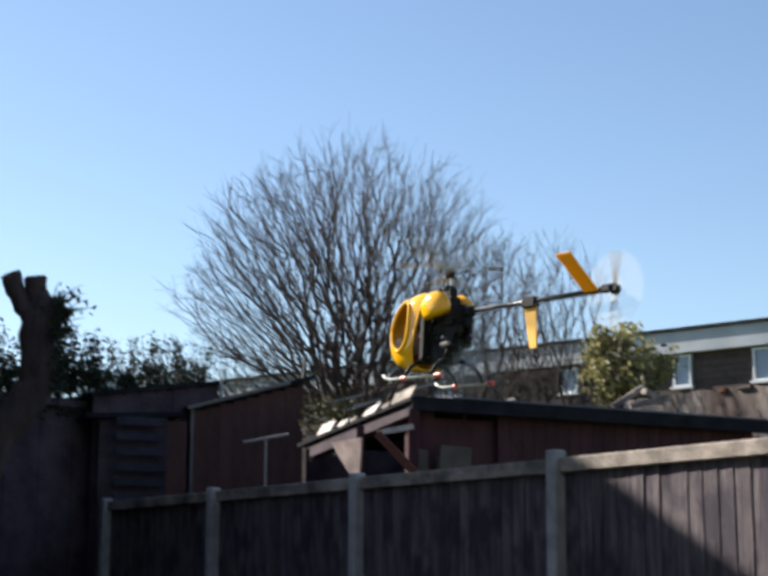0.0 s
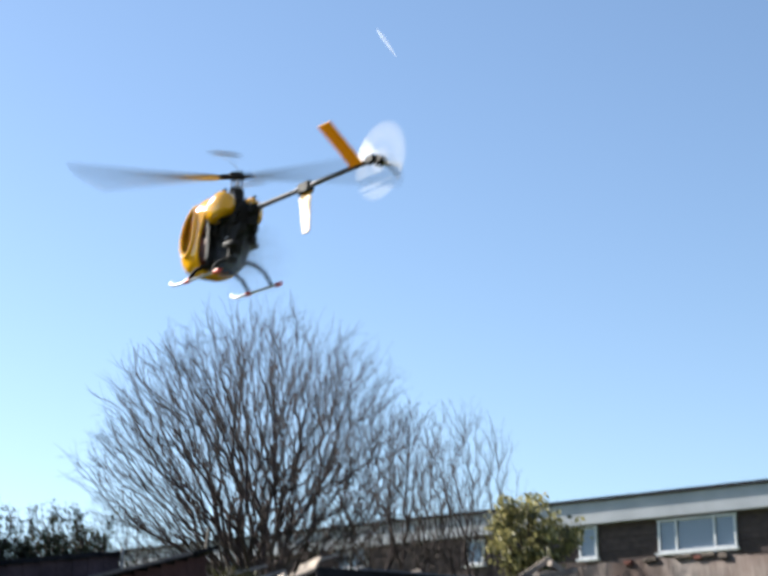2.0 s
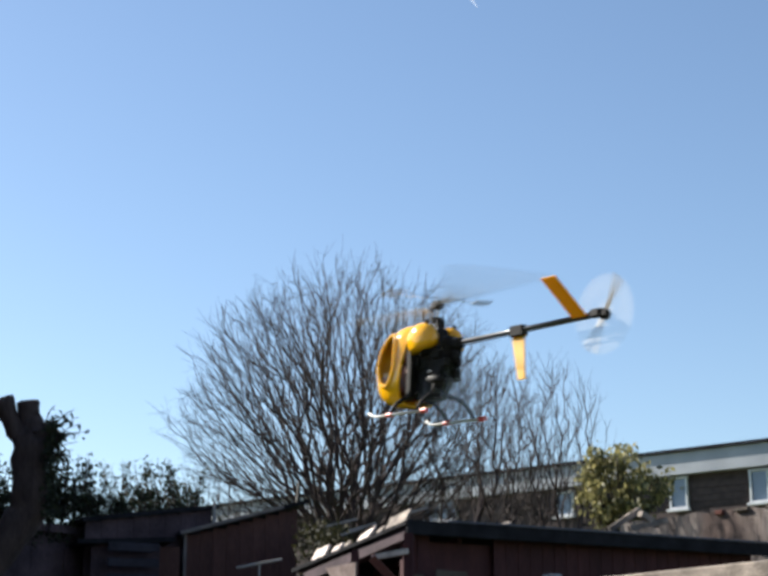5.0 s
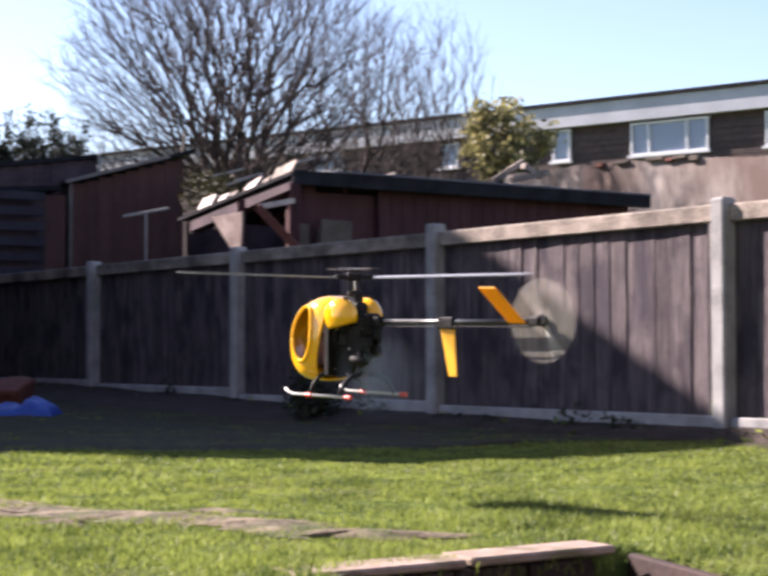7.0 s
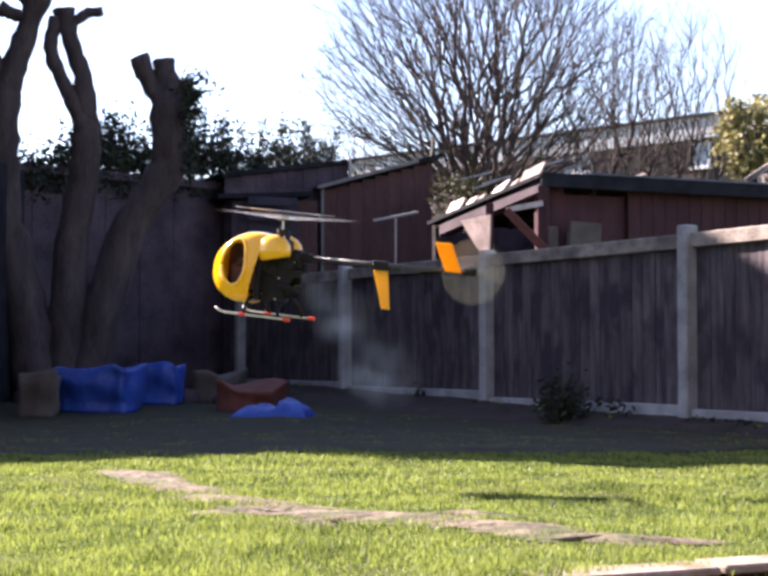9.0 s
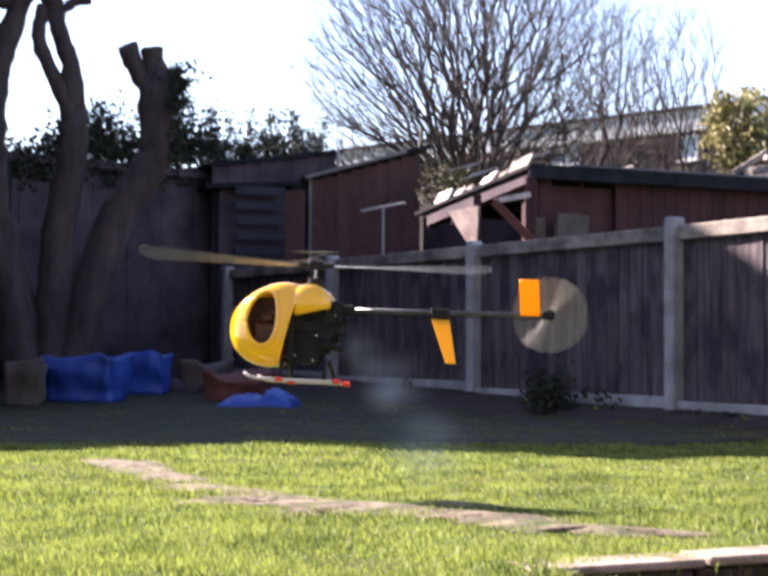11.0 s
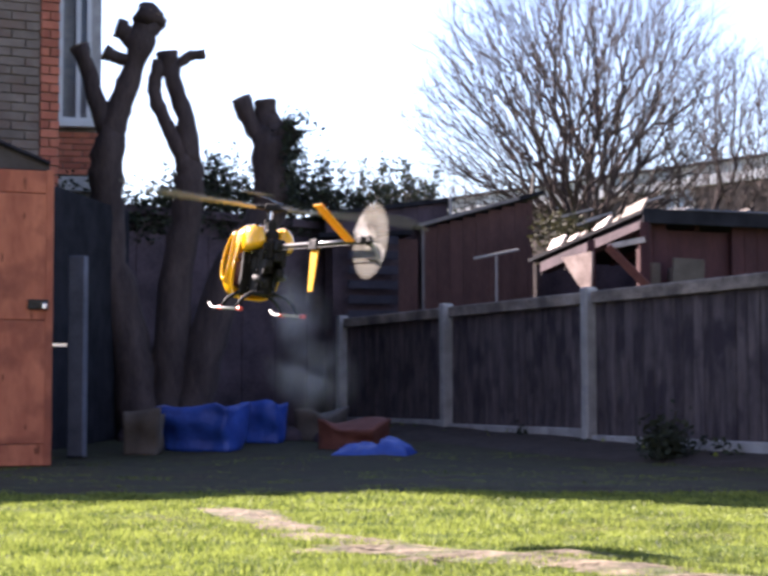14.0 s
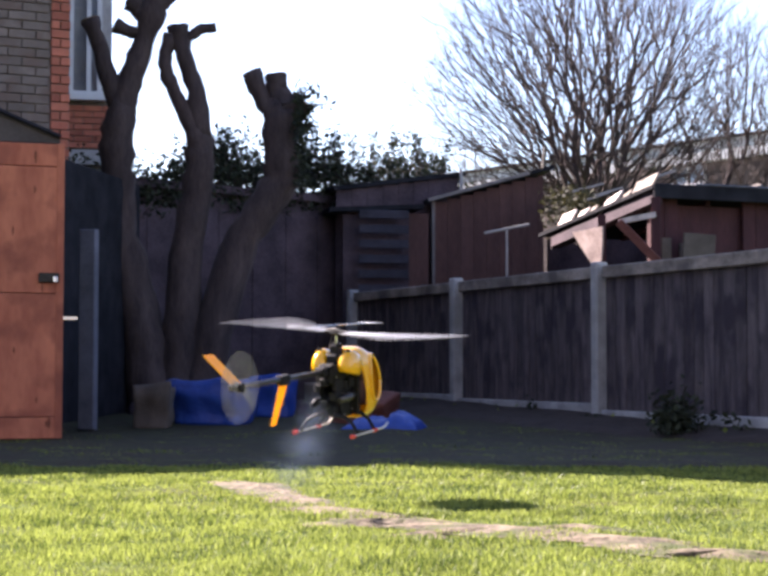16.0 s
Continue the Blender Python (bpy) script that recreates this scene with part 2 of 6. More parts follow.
def empty(name, m, label, category, group="", kind=""):
    ob = new(name)
    ob.matrix_world = m
    ob.empty_display_size = 0.1
    return tagged(ob, label, category, group, kind)


def add_box(bm, x0, x1, y0, y1, z0, z1, m=None, bevel=0.0):
    t = bmesh.new()
    bmesh.ops.create_cube(t, size=1)
    bmesh.ops.transform(t, matrix=Matrix.Translation(((x0 + x1) / 2, (y0 + y1) / 2, (z0 + z1) / 2)) @ Matrix.Diagonal((x1 - x0, y1 - y0, z1 - z0, 1)), verts=t.verts)
    if bevel:
        bmesh.ops.bevel(t, geom=t.edges[:], offset=bevel, segments=1, affect="EDGES")
    if m is not None:
        bmesh.ops.transform(t, matrix=m, verts=t.verts)
    merge(bm, t)
    return bm


def merge(bm, t):
    vs = [bm.verts.new(v.co) for v in t.verts]
    t.verts.index_update()
    for f in t.faces:
        bm.faces.new([vs[v.index] for v in f.verts])
    t.free()


def box(x0, x1, y0, y1, z0, z1, m=None, bevel=0.0):
    return add_box(bmesh.new(), x0, x1, y0, y1, z0, z1, m, bevel)


def tube(bm, pts, radii, sides=8, caps=True):
    """A tapered tube along a line of points."""
    pts = [Vector(p) for p in pts]
    rings = []
    side = None
    for i, p in enumerate(pts):
        d = (pts[min(i + 1, len(pts) - 1)] - pts[max(i - 1, 0)]).normalized()
        if side is None:
            side = d.orthogonal().normalized()
        side = (side - d * side.dot(d)).normalized()
        up = d.cross(side)
        r = radii[i] if isinstance(radii, (list, tuple)) else radii
        rings.append([bm.verts.new(p + (side * math.cos(a) + up * math.sin(a)) * r) for a in [2 * math.pi * k / sides for k in range(sides)]])
    for a, b in zip(rings, rings[1:]):
        for k in range(sides):
            bm.faces.new((a[k], a[(k + 1) % sides], b[(k + 1) % sides], b[k]))
    if caps:
        bm.faces.new(rings[0][::-1])
        bm.faces.new(rings[-1])
    return bm


def pipe(pts, radii, sides=8):
    return tube(bmesh.new(), pts, radii, sides)


def ball(rx, ry, rz, c=(0, 0, 0), u=16, v=10):
    bm = bmesh.new()
    bmesh.ops.create_uvsphere(bm, u_segments=u, v_segments=v, radius=1)
    bmesh.ops.transform(bm, matrix=Matrix.Translation(c) @ Matrix.Diagonal((rx, ry, rz, 1)), verts=bm.verts)
    return bm




def raw(name, verts, faces, material, smooth=False):
    me = bpy.data.meshes.new(name)
    me.from_pydata(verts, [], faces)
    me.materials.append(material)
    if smooth:
        me.polygons.foreach_set("use_smooth", [True] * len(me.polygons))
    me.update()
    return me


def at(head, dist, z=0.0):
    return Vector((math.sin(radians(head)) * dist, math.cos(radians(head)) * dist, z))


def rise(head_up, dist):
    """The height that shows at that elevation at that distance."""
    return EYE[2] + dist * math.tan(radians(head_up))


def run(p, q):
    """A frame with x from p to q along the ground and y away from the camera."""
    p, q = Vector(p), Vector(q)
    d = (q - p).normalized()
    m = Matrix.Identity(4)
    m.col[0][:3], m.col[1][:3], m.col[2][:3] = d, Vector((-d.y, d.x, 0)), (0, 0, 1)
    m.translation = p
    return m, (q - p).length


def leaf_mesh(name, centres, size, material, rng):
    n = len(centres)
    a = rng.normal(size=(n, 3))
    a /= np.linalg.norm(a, axis=1)[:, None]
    b = np.cross(a, rng.normal(size=(n, 3)))
    b /= np.linalg.norm(b, axis=1)[:, None]
    s = size * (0.6 + 0.8 * rng.random((n, 1)))
    c = np.asarray(centres)
    v = np.stack([c - a * s, c + b * s * 0.5, c + a * s, c - b * s * 0.5], 1).reshape(-1, 3)
    f = np.arange(4 * n).reshape(n, 4)
    return raw(name, v.tolist(), f.tolist(), material)

# neutral grey for the added walls that block sky light
M_SKYBLOCK = mat("grey_sky_block", (0.13, 0.13, 0.14), (0.20, 0.20, 0.215), 2.0, 0.9, 0.3, fine=30)


# ---- ground ----
CORNER = Vector((-0.20, 3.66, 0))
BED_U = Vector((0.84, 0.54, 0)).normalized()
BED_V = Vector((0.30, -0.95, 0)).normalized()


def in_bed(x, y, grow=0.0):
    dx, dy = x - CORNER.x, y - CORNER.y
    det = BED_U.x * BED_V.y - BED_U.y * BED_V.x
    u = (dx * BED_V.y - dy * BED_V.x) / det
    v = (BED_U.x * dy - BED_U.y * dx) / det
    return (u > -grow) & (u < 1.0 + grow) & (v > -grow) & (v < 1.5 + grow)


def ground_z(x, y):
    """The lawn climbs gently towards the far fence."""
    r = np.hypot(x, y)
    k = np.clip((r - 10.5) / 6.0, 0, 1)
    return 0.12 * k * k * (3 - 2 * k) + 0.012 * np.sin(x * 1.9 + 0.7) * np.sin(y * 1.3) * np.clip(r - 3, 0, 1)


def build_ground():
    xs = np.concatenate([[-900, -200, -60, -25], np.arange(-12, -0.51, 0.25), np.arange(-0.5, 1.8, 0.04), np.arange(1.8, 8.01, 0.25), [12, 25, 60, 200, 900]])
    ys = np.concatenate([[-900, -200, -60, -10, -2], np.arange(0.5, 1.9, 0.25), np.arange(2.0, 4.5, 0.04), np.arange(4.5, 20.01, 0.25), [25, 40, 80, 200, 900]])
    X, Y = np.meshgrid(xs, ys)
    Z = ground_z(X, Y)
    inside = in_bed(X, Y, 0.025)
    Z = np.where(inside, -0.24, Z)
    nx = len(xs)
    v = np.stack([X, Y, Z], -1).reshape(-1, 3)
    i = np.arange(len(v)).reshape(X.shape)
    f = np.stack([i[:-1, :-1], i[:-1, 1:], i[1:, 1:], i[1:, :-1]], -1).reshape(-1, 4)
    ground = new("ground", raw("ground", v.tolist(), f.tolist(), M_GRASS, True))
    tagged(ground, "short green winter lawn with worn patches", "lawn", kind="structure")
    return ground


def blob(rng, cx, cy, rx, ry, turn, n=40, rough=0.25):
    """An uneven flat patch that follows the lawn."""
    ph = rng.random(4) * 6.28
    bm = bmesh.new()
    c, s = math.cos(turn), math.sin(turn)
    rings = []
    for ring in (0.0, 0.4, 0.75, 1.0):
        row = []
        for k in range(n if ring else 1):
            a = 2 * math.pi * k / n
            w = 1 + rough * (math.sin(2 * a + ph[0]) * 0.5 + math.sin(5 * a + ph[1]) * 0.35 + math.sin(9 * a + ph[2]) * 0.3 + math.sin(17 * a + ph[3]) * 0.2)
            lx, ly = rx * ring * w * math.cos(a), ry * ring * w * math.sin(a)
            x, y = cx + lx * c - ly * s, cy + lx * s + ly * c
            row.append(bm.verts.new((x, y, float(ground_z(np.float64(x), np.float64(y))) + 0.024 - 0.020 * ring)))
        rings.append(row)
    for k in range(n):
        bm.faces.new((rings[0][0], rings[1][k], rings[1][(k + 1) % n]))
        for a, b in zip(rings[1:], rings[2:]):
            bm.faces.new((a[k], b[k], b[(k + 1) % n], a[(k + 1) % n]))
    return bm


# centre x, y, half length, half width, turn
MUD = [(-2.02, 6.48, 0.44, 0.15, -1.0), (-1.72, 5.98, 0.42, 0.17, -0.95), (-1.38, 5.50, 0.40, 0.19, -0.75), (-1.10, 5.14, 0.26, 0.13, -0.3),
       (-0.74, 4.93, 0.42, 0.25, -0.35), (-0.34, 4.68, 0.34, 0.20, -0.5), (-0.54, 5.04, 0.2, 0.10, 0.2), (-1.26, 5.04, 0.2, 0.09, 0.1),
       (-0.06, 4.46, 0.26, 0.11, 0.1), (-0.95, 4.70, 0.16, 0.07, 0.3)]


def in_mud(x, y):
    hit = np.zeros(np.shape(x), bool)
    for cx, cy, rx, ry, a in MUD:
        dx, dy = x - cx, y - cy
        u, v = dx * math.cos(a) + dy * math.sin(a), -dx * math.sin(a) + dy * math.cos(a)
        hit |= (u / rx) ** 2 + (v / ry) ** 2 < 0.55
    return hit


def fence_range(h):
    """How far the fence, or the wall beyond its end, lies in that direction."""
    v, d = at(h, 1.0), STEP.normalized()
    den = v.x * d.y - v.y * d.x
    r = (POST0.x * d.y - POST0.y * d.x) / den if abs(den) > 1e-6 else 99.0
    return min(r, 16.5) if r > 0 else 16.5


def shade_earth_edge(h):
    """Near edge of the shade-painted earth, just past the shade line on the lawn."""
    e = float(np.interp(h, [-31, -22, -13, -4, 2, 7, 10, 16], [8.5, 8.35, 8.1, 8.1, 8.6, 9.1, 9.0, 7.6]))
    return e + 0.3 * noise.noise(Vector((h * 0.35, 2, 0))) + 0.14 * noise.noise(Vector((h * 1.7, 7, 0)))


def build_lawn_details(ground):
    rng = np.random.default_rng(5)
    for cx, cy, rx, ry, a in MUD:
        part("bare_patch", blob(rng, cx, cy, rx * 0.95, ry * 0.78, a, 56, 0.6), M_MUD, ground, "trodden pale brown earth", True)
    # bare dark border along the fence: soil, and the shadow painted at its foot
    d = STEP.normalized()
    nrm = Vector((d.y, -d.x, 0))
    bm = bmesh.new()
    k = 70
    rows = []
    for i in range(k + 1):
        p = POST0 + STEP * (5.0 * i / k)
        w = float(np.interp(i / k, [0, 0.45, 0.65, 1], [1, 1, 0.42, 0.32]))
        w *= 0.75 + 0.25 * noise.noise(Vector((i * 0.31, 0, 3))) + 0.15 * noise.noise(Vector((i * 1.1, 2, 0)))
        row = []
        for s in (0.02, 0.4, 0.8, 1.0):
            q = p + nrm * (w * s)
            lift = 0.055 * (1 - s) + 0.012 * noise.noise(q * 3)
            row.append(bm.verts.new((q.x, q.y, float(ground_z(np.float64(q.x), np.float64(q.y))) + (0.03 + lift if s < 1 else -0.01))))
        rows.append(row)
    for a, b in zip(rows, rows[1:]):
        for i in range(3):
            bm.faces.new((a[i], a[i + 1], b[i + 1], b[i]))
    bmesh.ops.recalc_face_normals(bm, faces=bm.faces)
    part("soil_shade_border", bm, M_SOIL, ground, "bare dark soil with the foot shadow painted in along the fence", True)
    # dark earth, shade painted in, under lopped trees and along the wall; ragged border
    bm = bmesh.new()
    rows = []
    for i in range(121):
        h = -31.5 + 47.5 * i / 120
        near = shade_earth_edge(h)
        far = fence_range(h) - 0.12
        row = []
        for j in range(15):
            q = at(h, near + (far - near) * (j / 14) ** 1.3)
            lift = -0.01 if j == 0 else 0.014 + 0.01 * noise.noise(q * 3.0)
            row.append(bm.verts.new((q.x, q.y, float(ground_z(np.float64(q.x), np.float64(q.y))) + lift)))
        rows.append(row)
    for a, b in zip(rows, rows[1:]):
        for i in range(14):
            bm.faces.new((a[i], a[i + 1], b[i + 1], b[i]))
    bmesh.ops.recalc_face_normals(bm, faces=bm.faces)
    part("shade_earth", bm, M_SHADE_EARTH, ground, "dark earth with painted-in shade before the fence and the wall", True)
    # blades, denser near the camera
    n = 620000
    r = 2.5 + 10.0 * rng.random(n) ** 1.55
    h = np.radians(-31 + 49 * rng.random(n))
    x, y = r * np.sin(h), r * np.cos(h)
    keep = ~in_bed(x, y, 0.03) & ~(in_mud(x, y) & (rng.random(n) > 0.52 + 0.46 * (np.sin(x * 11 + 2 * np.sin(y * 9)) * np.sin(y * 13 + x * 4) > 0.25)))
    # none on the soil border
    off = (x - POST0.x) * (-d.y) + (y - POST0.y) * d.x
    slim = np.interp(((x - POST0.x) * d.x + (y - POST0.y) * d.y) / (5 * STEP.length), [0, 0.45, 0.65, 1], [1, 1, 0.42, 0.32])
    keep &= ~((off > -0.62 * slim) & (off < 0.3)) 
    clump = np.sin(x * 7 + 1.3 * np.sin(y * 5)) * np.sin(y * 8 + np.sin(x * 6)) * 0.5 + 0.5
    # few blades grow on the shade-painted earth
    rim = np.interp(np.degrees(h), np.arange(-32, 19), [shade_earth_edge(float(a)) for a in range(-32, 19)])
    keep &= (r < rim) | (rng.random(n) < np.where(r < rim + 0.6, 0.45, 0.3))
    keep &= rng.random(n) < 0.35 + 0.65 * clump
    x, y, r, clump = x[keep], y[keep], r[keep], clump[keep]
    n = len(x)
    z = ground_z(x, y) - 0.003
    tuft = np.sin(x * 2.3 + np.sin(y * 3.1)) * np.sin(y * 2.7 + np.sin(x * 1.9)) * 0.5 + 0.5
    tall = (0.006 + 0.016 * rng.random(n)) * (0.45 + 0.8 * clump + 0.6 * tuft)
    wide = 0.0011 + 0.0005 * r
    a = rng.random(n) * 6.283
    lean = 0.75 * tall * rng.random(n)
    b = rng.random(n) * 6.283
    v = np.stack([np.stack([x - wide * np.cos(a), y - wide * np.sin(a), z], 1), np.stack([x + wide * np.cos(a), y + wide * np.sin(a), z], 1),
                  np.stack([x + lean * np.cos(b), y + lean * np.sin(b), z + tall], 1)], 1).reshape(-1, 3)
    me = bpy.data.meshes.new("grass")
    me.vertices.add(3 * n)
    me.vertices.foreach_set("co", v.ravel())
    me.loops.add(3 * n)
    me.loops.foreach_set("vertex_index", np.arange(3 * n, dtype=np.int32))
    me.polygons.add(n)
    me.polygons.foreach_set("loop_start", np.arange(0, 3 * n, 3, dtype=np.int32))
    me.polygons.foreach_set("loop_total", np.full(n, 3, dtype=np.int32))
    me.update()
    me.materials.append(M_BLADE)
    tagged(new("grass", me), "short bright green and yellowish grass blades", "grass", kind="stuff")


def build_bed():
    """The sunken bed in front of the lawn, with its coping and brick face."""
    bed = empty("sunken_bed", Matrix.Translation(CORNER), "sunken garden bed edged with pale paving over dark brick", "garden bed")
    u, v = BED_U, BED_V
    m = Matrix.Identity(4)
    m.col[0][:3], m.col[1][:3], m.col[2][:3] = u, Vector((-u.y, u.x, 0)), (0, 0, 1)
    slab = 0.0
    rng = random.Random(3)
    while slab < 0.7:
        w = 0.46 + 0.06 * rng.random()
        part("coping_slab", box(slab, slab + w - 0.008, -0.02, 0.12 + 0.02 * rng.random(), -0.016, 0.004 + 0.004 * rng.random(), m @ pose(0, 0, 0, 0, rng.uniform(-0.4, 0.4), rng.uniform(-0.8, 0.8)), 0.006), M_COPING, bed)
        slab += w
    for row in range(3):
        k = -(row % 2) * 0.1
        while k < 0.85:
            part("edging_brick", box(max(k, 0), k + 0.21, -0.015, 0.07, -0.222 + row * 0.068, -0.158 + row * 0.068, m, 0.004), M_EDGE, bed)
            k += 0.22
    m2 = Matrix.Identity(4)
    m2.col[0][:3], m2.col[1][:3], m2.col[2][:3] = v, Vector((-v.y, v.x, 0)), (0, 0, 1)
    part("side_board", box(-0.02, 1.5, 0.0, 0.03, -0.25, -0.02, Matrix.Translation(u * 1.0) @ m2, 0.006), M_EDGE, bed)
    part("side_board", box(-0.02, 1.5, -0.05, 0.0, -0.3, -0.004, m2, 0.006), M_EDGE, bed)
    soil = bmesh.new()
    q = [Vector((0, 0, -0.168)), u * 1.0 + Vector((0, 0, -0.168)), u * 1.0 + v * 1.5 + Vector((0, 0, -0.168)), v * 1.5 + Vector((0, 0, -0.168))]
    soil.faces.new([soil.verts.new(p) for p in q])
    bmesh.ops.subdivide_edges(soil, edges=soil.edges[:], cuts=24, use_grid_fill=True)
    for p in soil.verts:
        p.co.z += 0.03 * noise.noise(p.co * 6)
    part("soil", soil, M_SOIL, bed, "dark soil")
    # straggling dry grass in the bed and along its rim
    rg = np.random.default_rng(8)
    vs, fs = [], []
    for i in range(330):
        if i < 230:
            p = CORNER + v * (0.9 * rg.random() ** 1.6) - u * (0.10 * rg.random() - 0.03)
            p.z = -0.02
            top = 0.03 + 0.06 * rg.random()
        else:
            p = CORNER + u * (0.05 + 0.9 * rg.random()) + v * (0.01 + 0.02 * rg.random())
            p.z = -0.03 - 0.03 * rg.random()
            top = 0.015 + 0.03 * rg.random()
        a, b = rg.random() * 6.28, rg.random() * 6.28
        w = Vector((math.cos(a), math.sin(a), 0)) * 0.0022
        bend = Vector((math.cos(b), math.sin(b), 0)) * top * 0.7
        k = len(vs)
        mid = p + bend * 0.35 + Vector((0, 0, top * 0.75))
        vs += [p - w, p + w, mid + w * 0.8, mid - w * 0.8, p + bend + Vector((0, 0, top))]
        fs += [(k, k + 1, k + 2, k + 3), (k + 3, k + 2, k + 4)]
    tagged(new("bed_grass", raw("bed_grass", vs, fs, M_BLADE)), "long straggling grass blades over the bed edge", "grass", kind="stuff")


# ---- fence ----
POST0 = Vector((-4.25, 17.03, 0))
STEP = Vector((1.5345, -2.0358, 0))
FENCE_TOP = 1.36


def build_fence():
    bay = STEP.length
    posts = []
    d = STEP.normalized()
    base = Matrix.Identity(4)
    base.col[0][:3], base.col[1][:3] = d, Vector((-d.y, d.x, 0))
    fence = empty("fence", Matrix.Identity(4), "weathered close-boarded timber fence between concrete posts with gravel boards", "fence")
    rng = random.Random(4)

    def post_mesh():
        bm = box(-0.05, 0.05, -0.058, 0.055, -0.3, 1.40, None, 0.012)
        return mesh_of("post", bm, M_CONC)
    pm = post_mesh()
    boards = []
    for k in range(3):
        bm = bmesh.new()
        w, t0, t1 = 0.15, 0.009, 0.013
        pts = [(0, 0.0), (w, 0.0), (w, -t1), (0, -t0)]
        lo = [bm.verts.new((x, y, 0.0)) for x, y in pts]
        hi = [bm.verts.new((x, y, 1.02 + 0.006 * k)) for x, y in pts]
        bm.faces.new(hi)
        bm.faces.new(lo[::-1])
        for i in range(4):
            bm.faces.new((lo[i], lo[(i + 1) % 4], hi[(i + 1) % 4], hi[i]))
        bmesh.ops.recalc_face_normals(bm, faces=bm.faces)
        boards.append(mesh_of("board", bm, M_BOARD))
    for i in range(7):
        p = POST0 + STEP * i
        gz = float(ground_z(np.float64(p.x), np.float64(p.y)))
        top = FENCE_TOP + (0.02 if i == 3 else 0.0)
        ob = new("post", pm)
        ob.parent = fence
        ob.matrix_world = Matrix.Translation((p.x, p.y, top - 1.40)) @ base @ pose(0, 0, 0, 0.3 * math.sin(i * 2.1), 0.4 * math.cos(i * 1.7), 0)
        posts.append(ob)
        if i == 6:
            break
        q = POST0 + STEP * (i + 1)
        gq = float(ground_z(np.float64(q.x), np.float64(q.y)))
        g = (gz + gq) / 2
        m = Matrix.Translation(p) @ base
        bm = box(0.052, bay - 0.052, -0.022, 0.022, g - 0.1, g + 0.135, m, 0.006)
        part("gravel_board", bm, M_CONC, fence, "pale concrete gravel board")
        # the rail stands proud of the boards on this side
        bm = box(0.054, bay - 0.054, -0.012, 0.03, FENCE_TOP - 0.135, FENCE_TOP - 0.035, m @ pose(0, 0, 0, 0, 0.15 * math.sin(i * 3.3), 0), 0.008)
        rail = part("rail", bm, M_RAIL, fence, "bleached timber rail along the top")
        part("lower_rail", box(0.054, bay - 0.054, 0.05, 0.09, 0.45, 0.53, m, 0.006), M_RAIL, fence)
        x = 0.052
        while x < bay - 0.19:
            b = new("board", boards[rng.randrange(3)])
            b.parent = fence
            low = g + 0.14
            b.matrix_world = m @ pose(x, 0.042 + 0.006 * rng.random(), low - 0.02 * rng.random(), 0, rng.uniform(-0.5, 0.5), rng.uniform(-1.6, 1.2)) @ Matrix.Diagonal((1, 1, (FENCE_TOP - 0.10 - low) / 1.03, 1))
            x += rng.uniform(0.108, 0.142)
    tuft = np.random.default_rng(12)
    cs = []
    for i in range(160):
        s = tuft.random() * 5.2
        p = POST0 + STEP * s
        off = -0.05 - 0.25 * tuft.random() ** 2
        w = Vector((-d.y, d.x, 0)) * off
        cs.append((p.x + w.x, p.y + w.y, float(ground_z(np.float64(p.x), np.float64(p.y))) + 0.10 * tuft.random() ** 2))
    for cx, cy, r, hgt in ((2.2, 8.3, 0.16, 0.12), (2.5, 7.9, 0.16, 0.10)):
        for i in range(160):
            cs.append((cx + tuft.normal() * r * 0.5, cy + tuft.normal() * r * 0.5, hgt * tuft.random()))
    dark = []
    for i in range(620):
        u = tuft.normal(size=3)
        dark.append((-0.52 + u[0] * 0.075, 11.5 + u[1] * 0.09, 0.05 + abs(u[2]) * 0.13))
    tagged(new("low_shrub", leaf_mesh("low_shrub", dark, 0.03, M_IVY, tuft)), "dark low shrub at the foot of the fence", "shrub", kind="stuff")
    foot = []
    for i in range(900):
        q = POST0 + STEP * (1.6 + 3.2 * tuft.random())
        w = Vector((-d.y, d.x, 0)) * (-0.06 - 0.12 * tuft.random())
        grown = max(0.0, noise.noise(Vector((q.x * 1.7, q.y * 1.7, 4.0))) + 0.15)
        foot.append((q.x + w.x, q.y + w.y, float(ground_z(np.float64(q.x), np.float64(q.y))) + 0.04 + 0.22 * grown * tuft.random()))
    tagged(new("dark_weeds", leaf_mesh("dark_weeds", foot, 0.026, M_IVY, tuft)), "dark weeds against the gravel boards", "weeds", kind="stuff")
    tagged(new("fence_weeds", leaf_mesh("fence_weeds", cs, 0.035, M_BLADE, tuft)), "low green weeds along the foot of the fence", "weeds", kind="stuff")


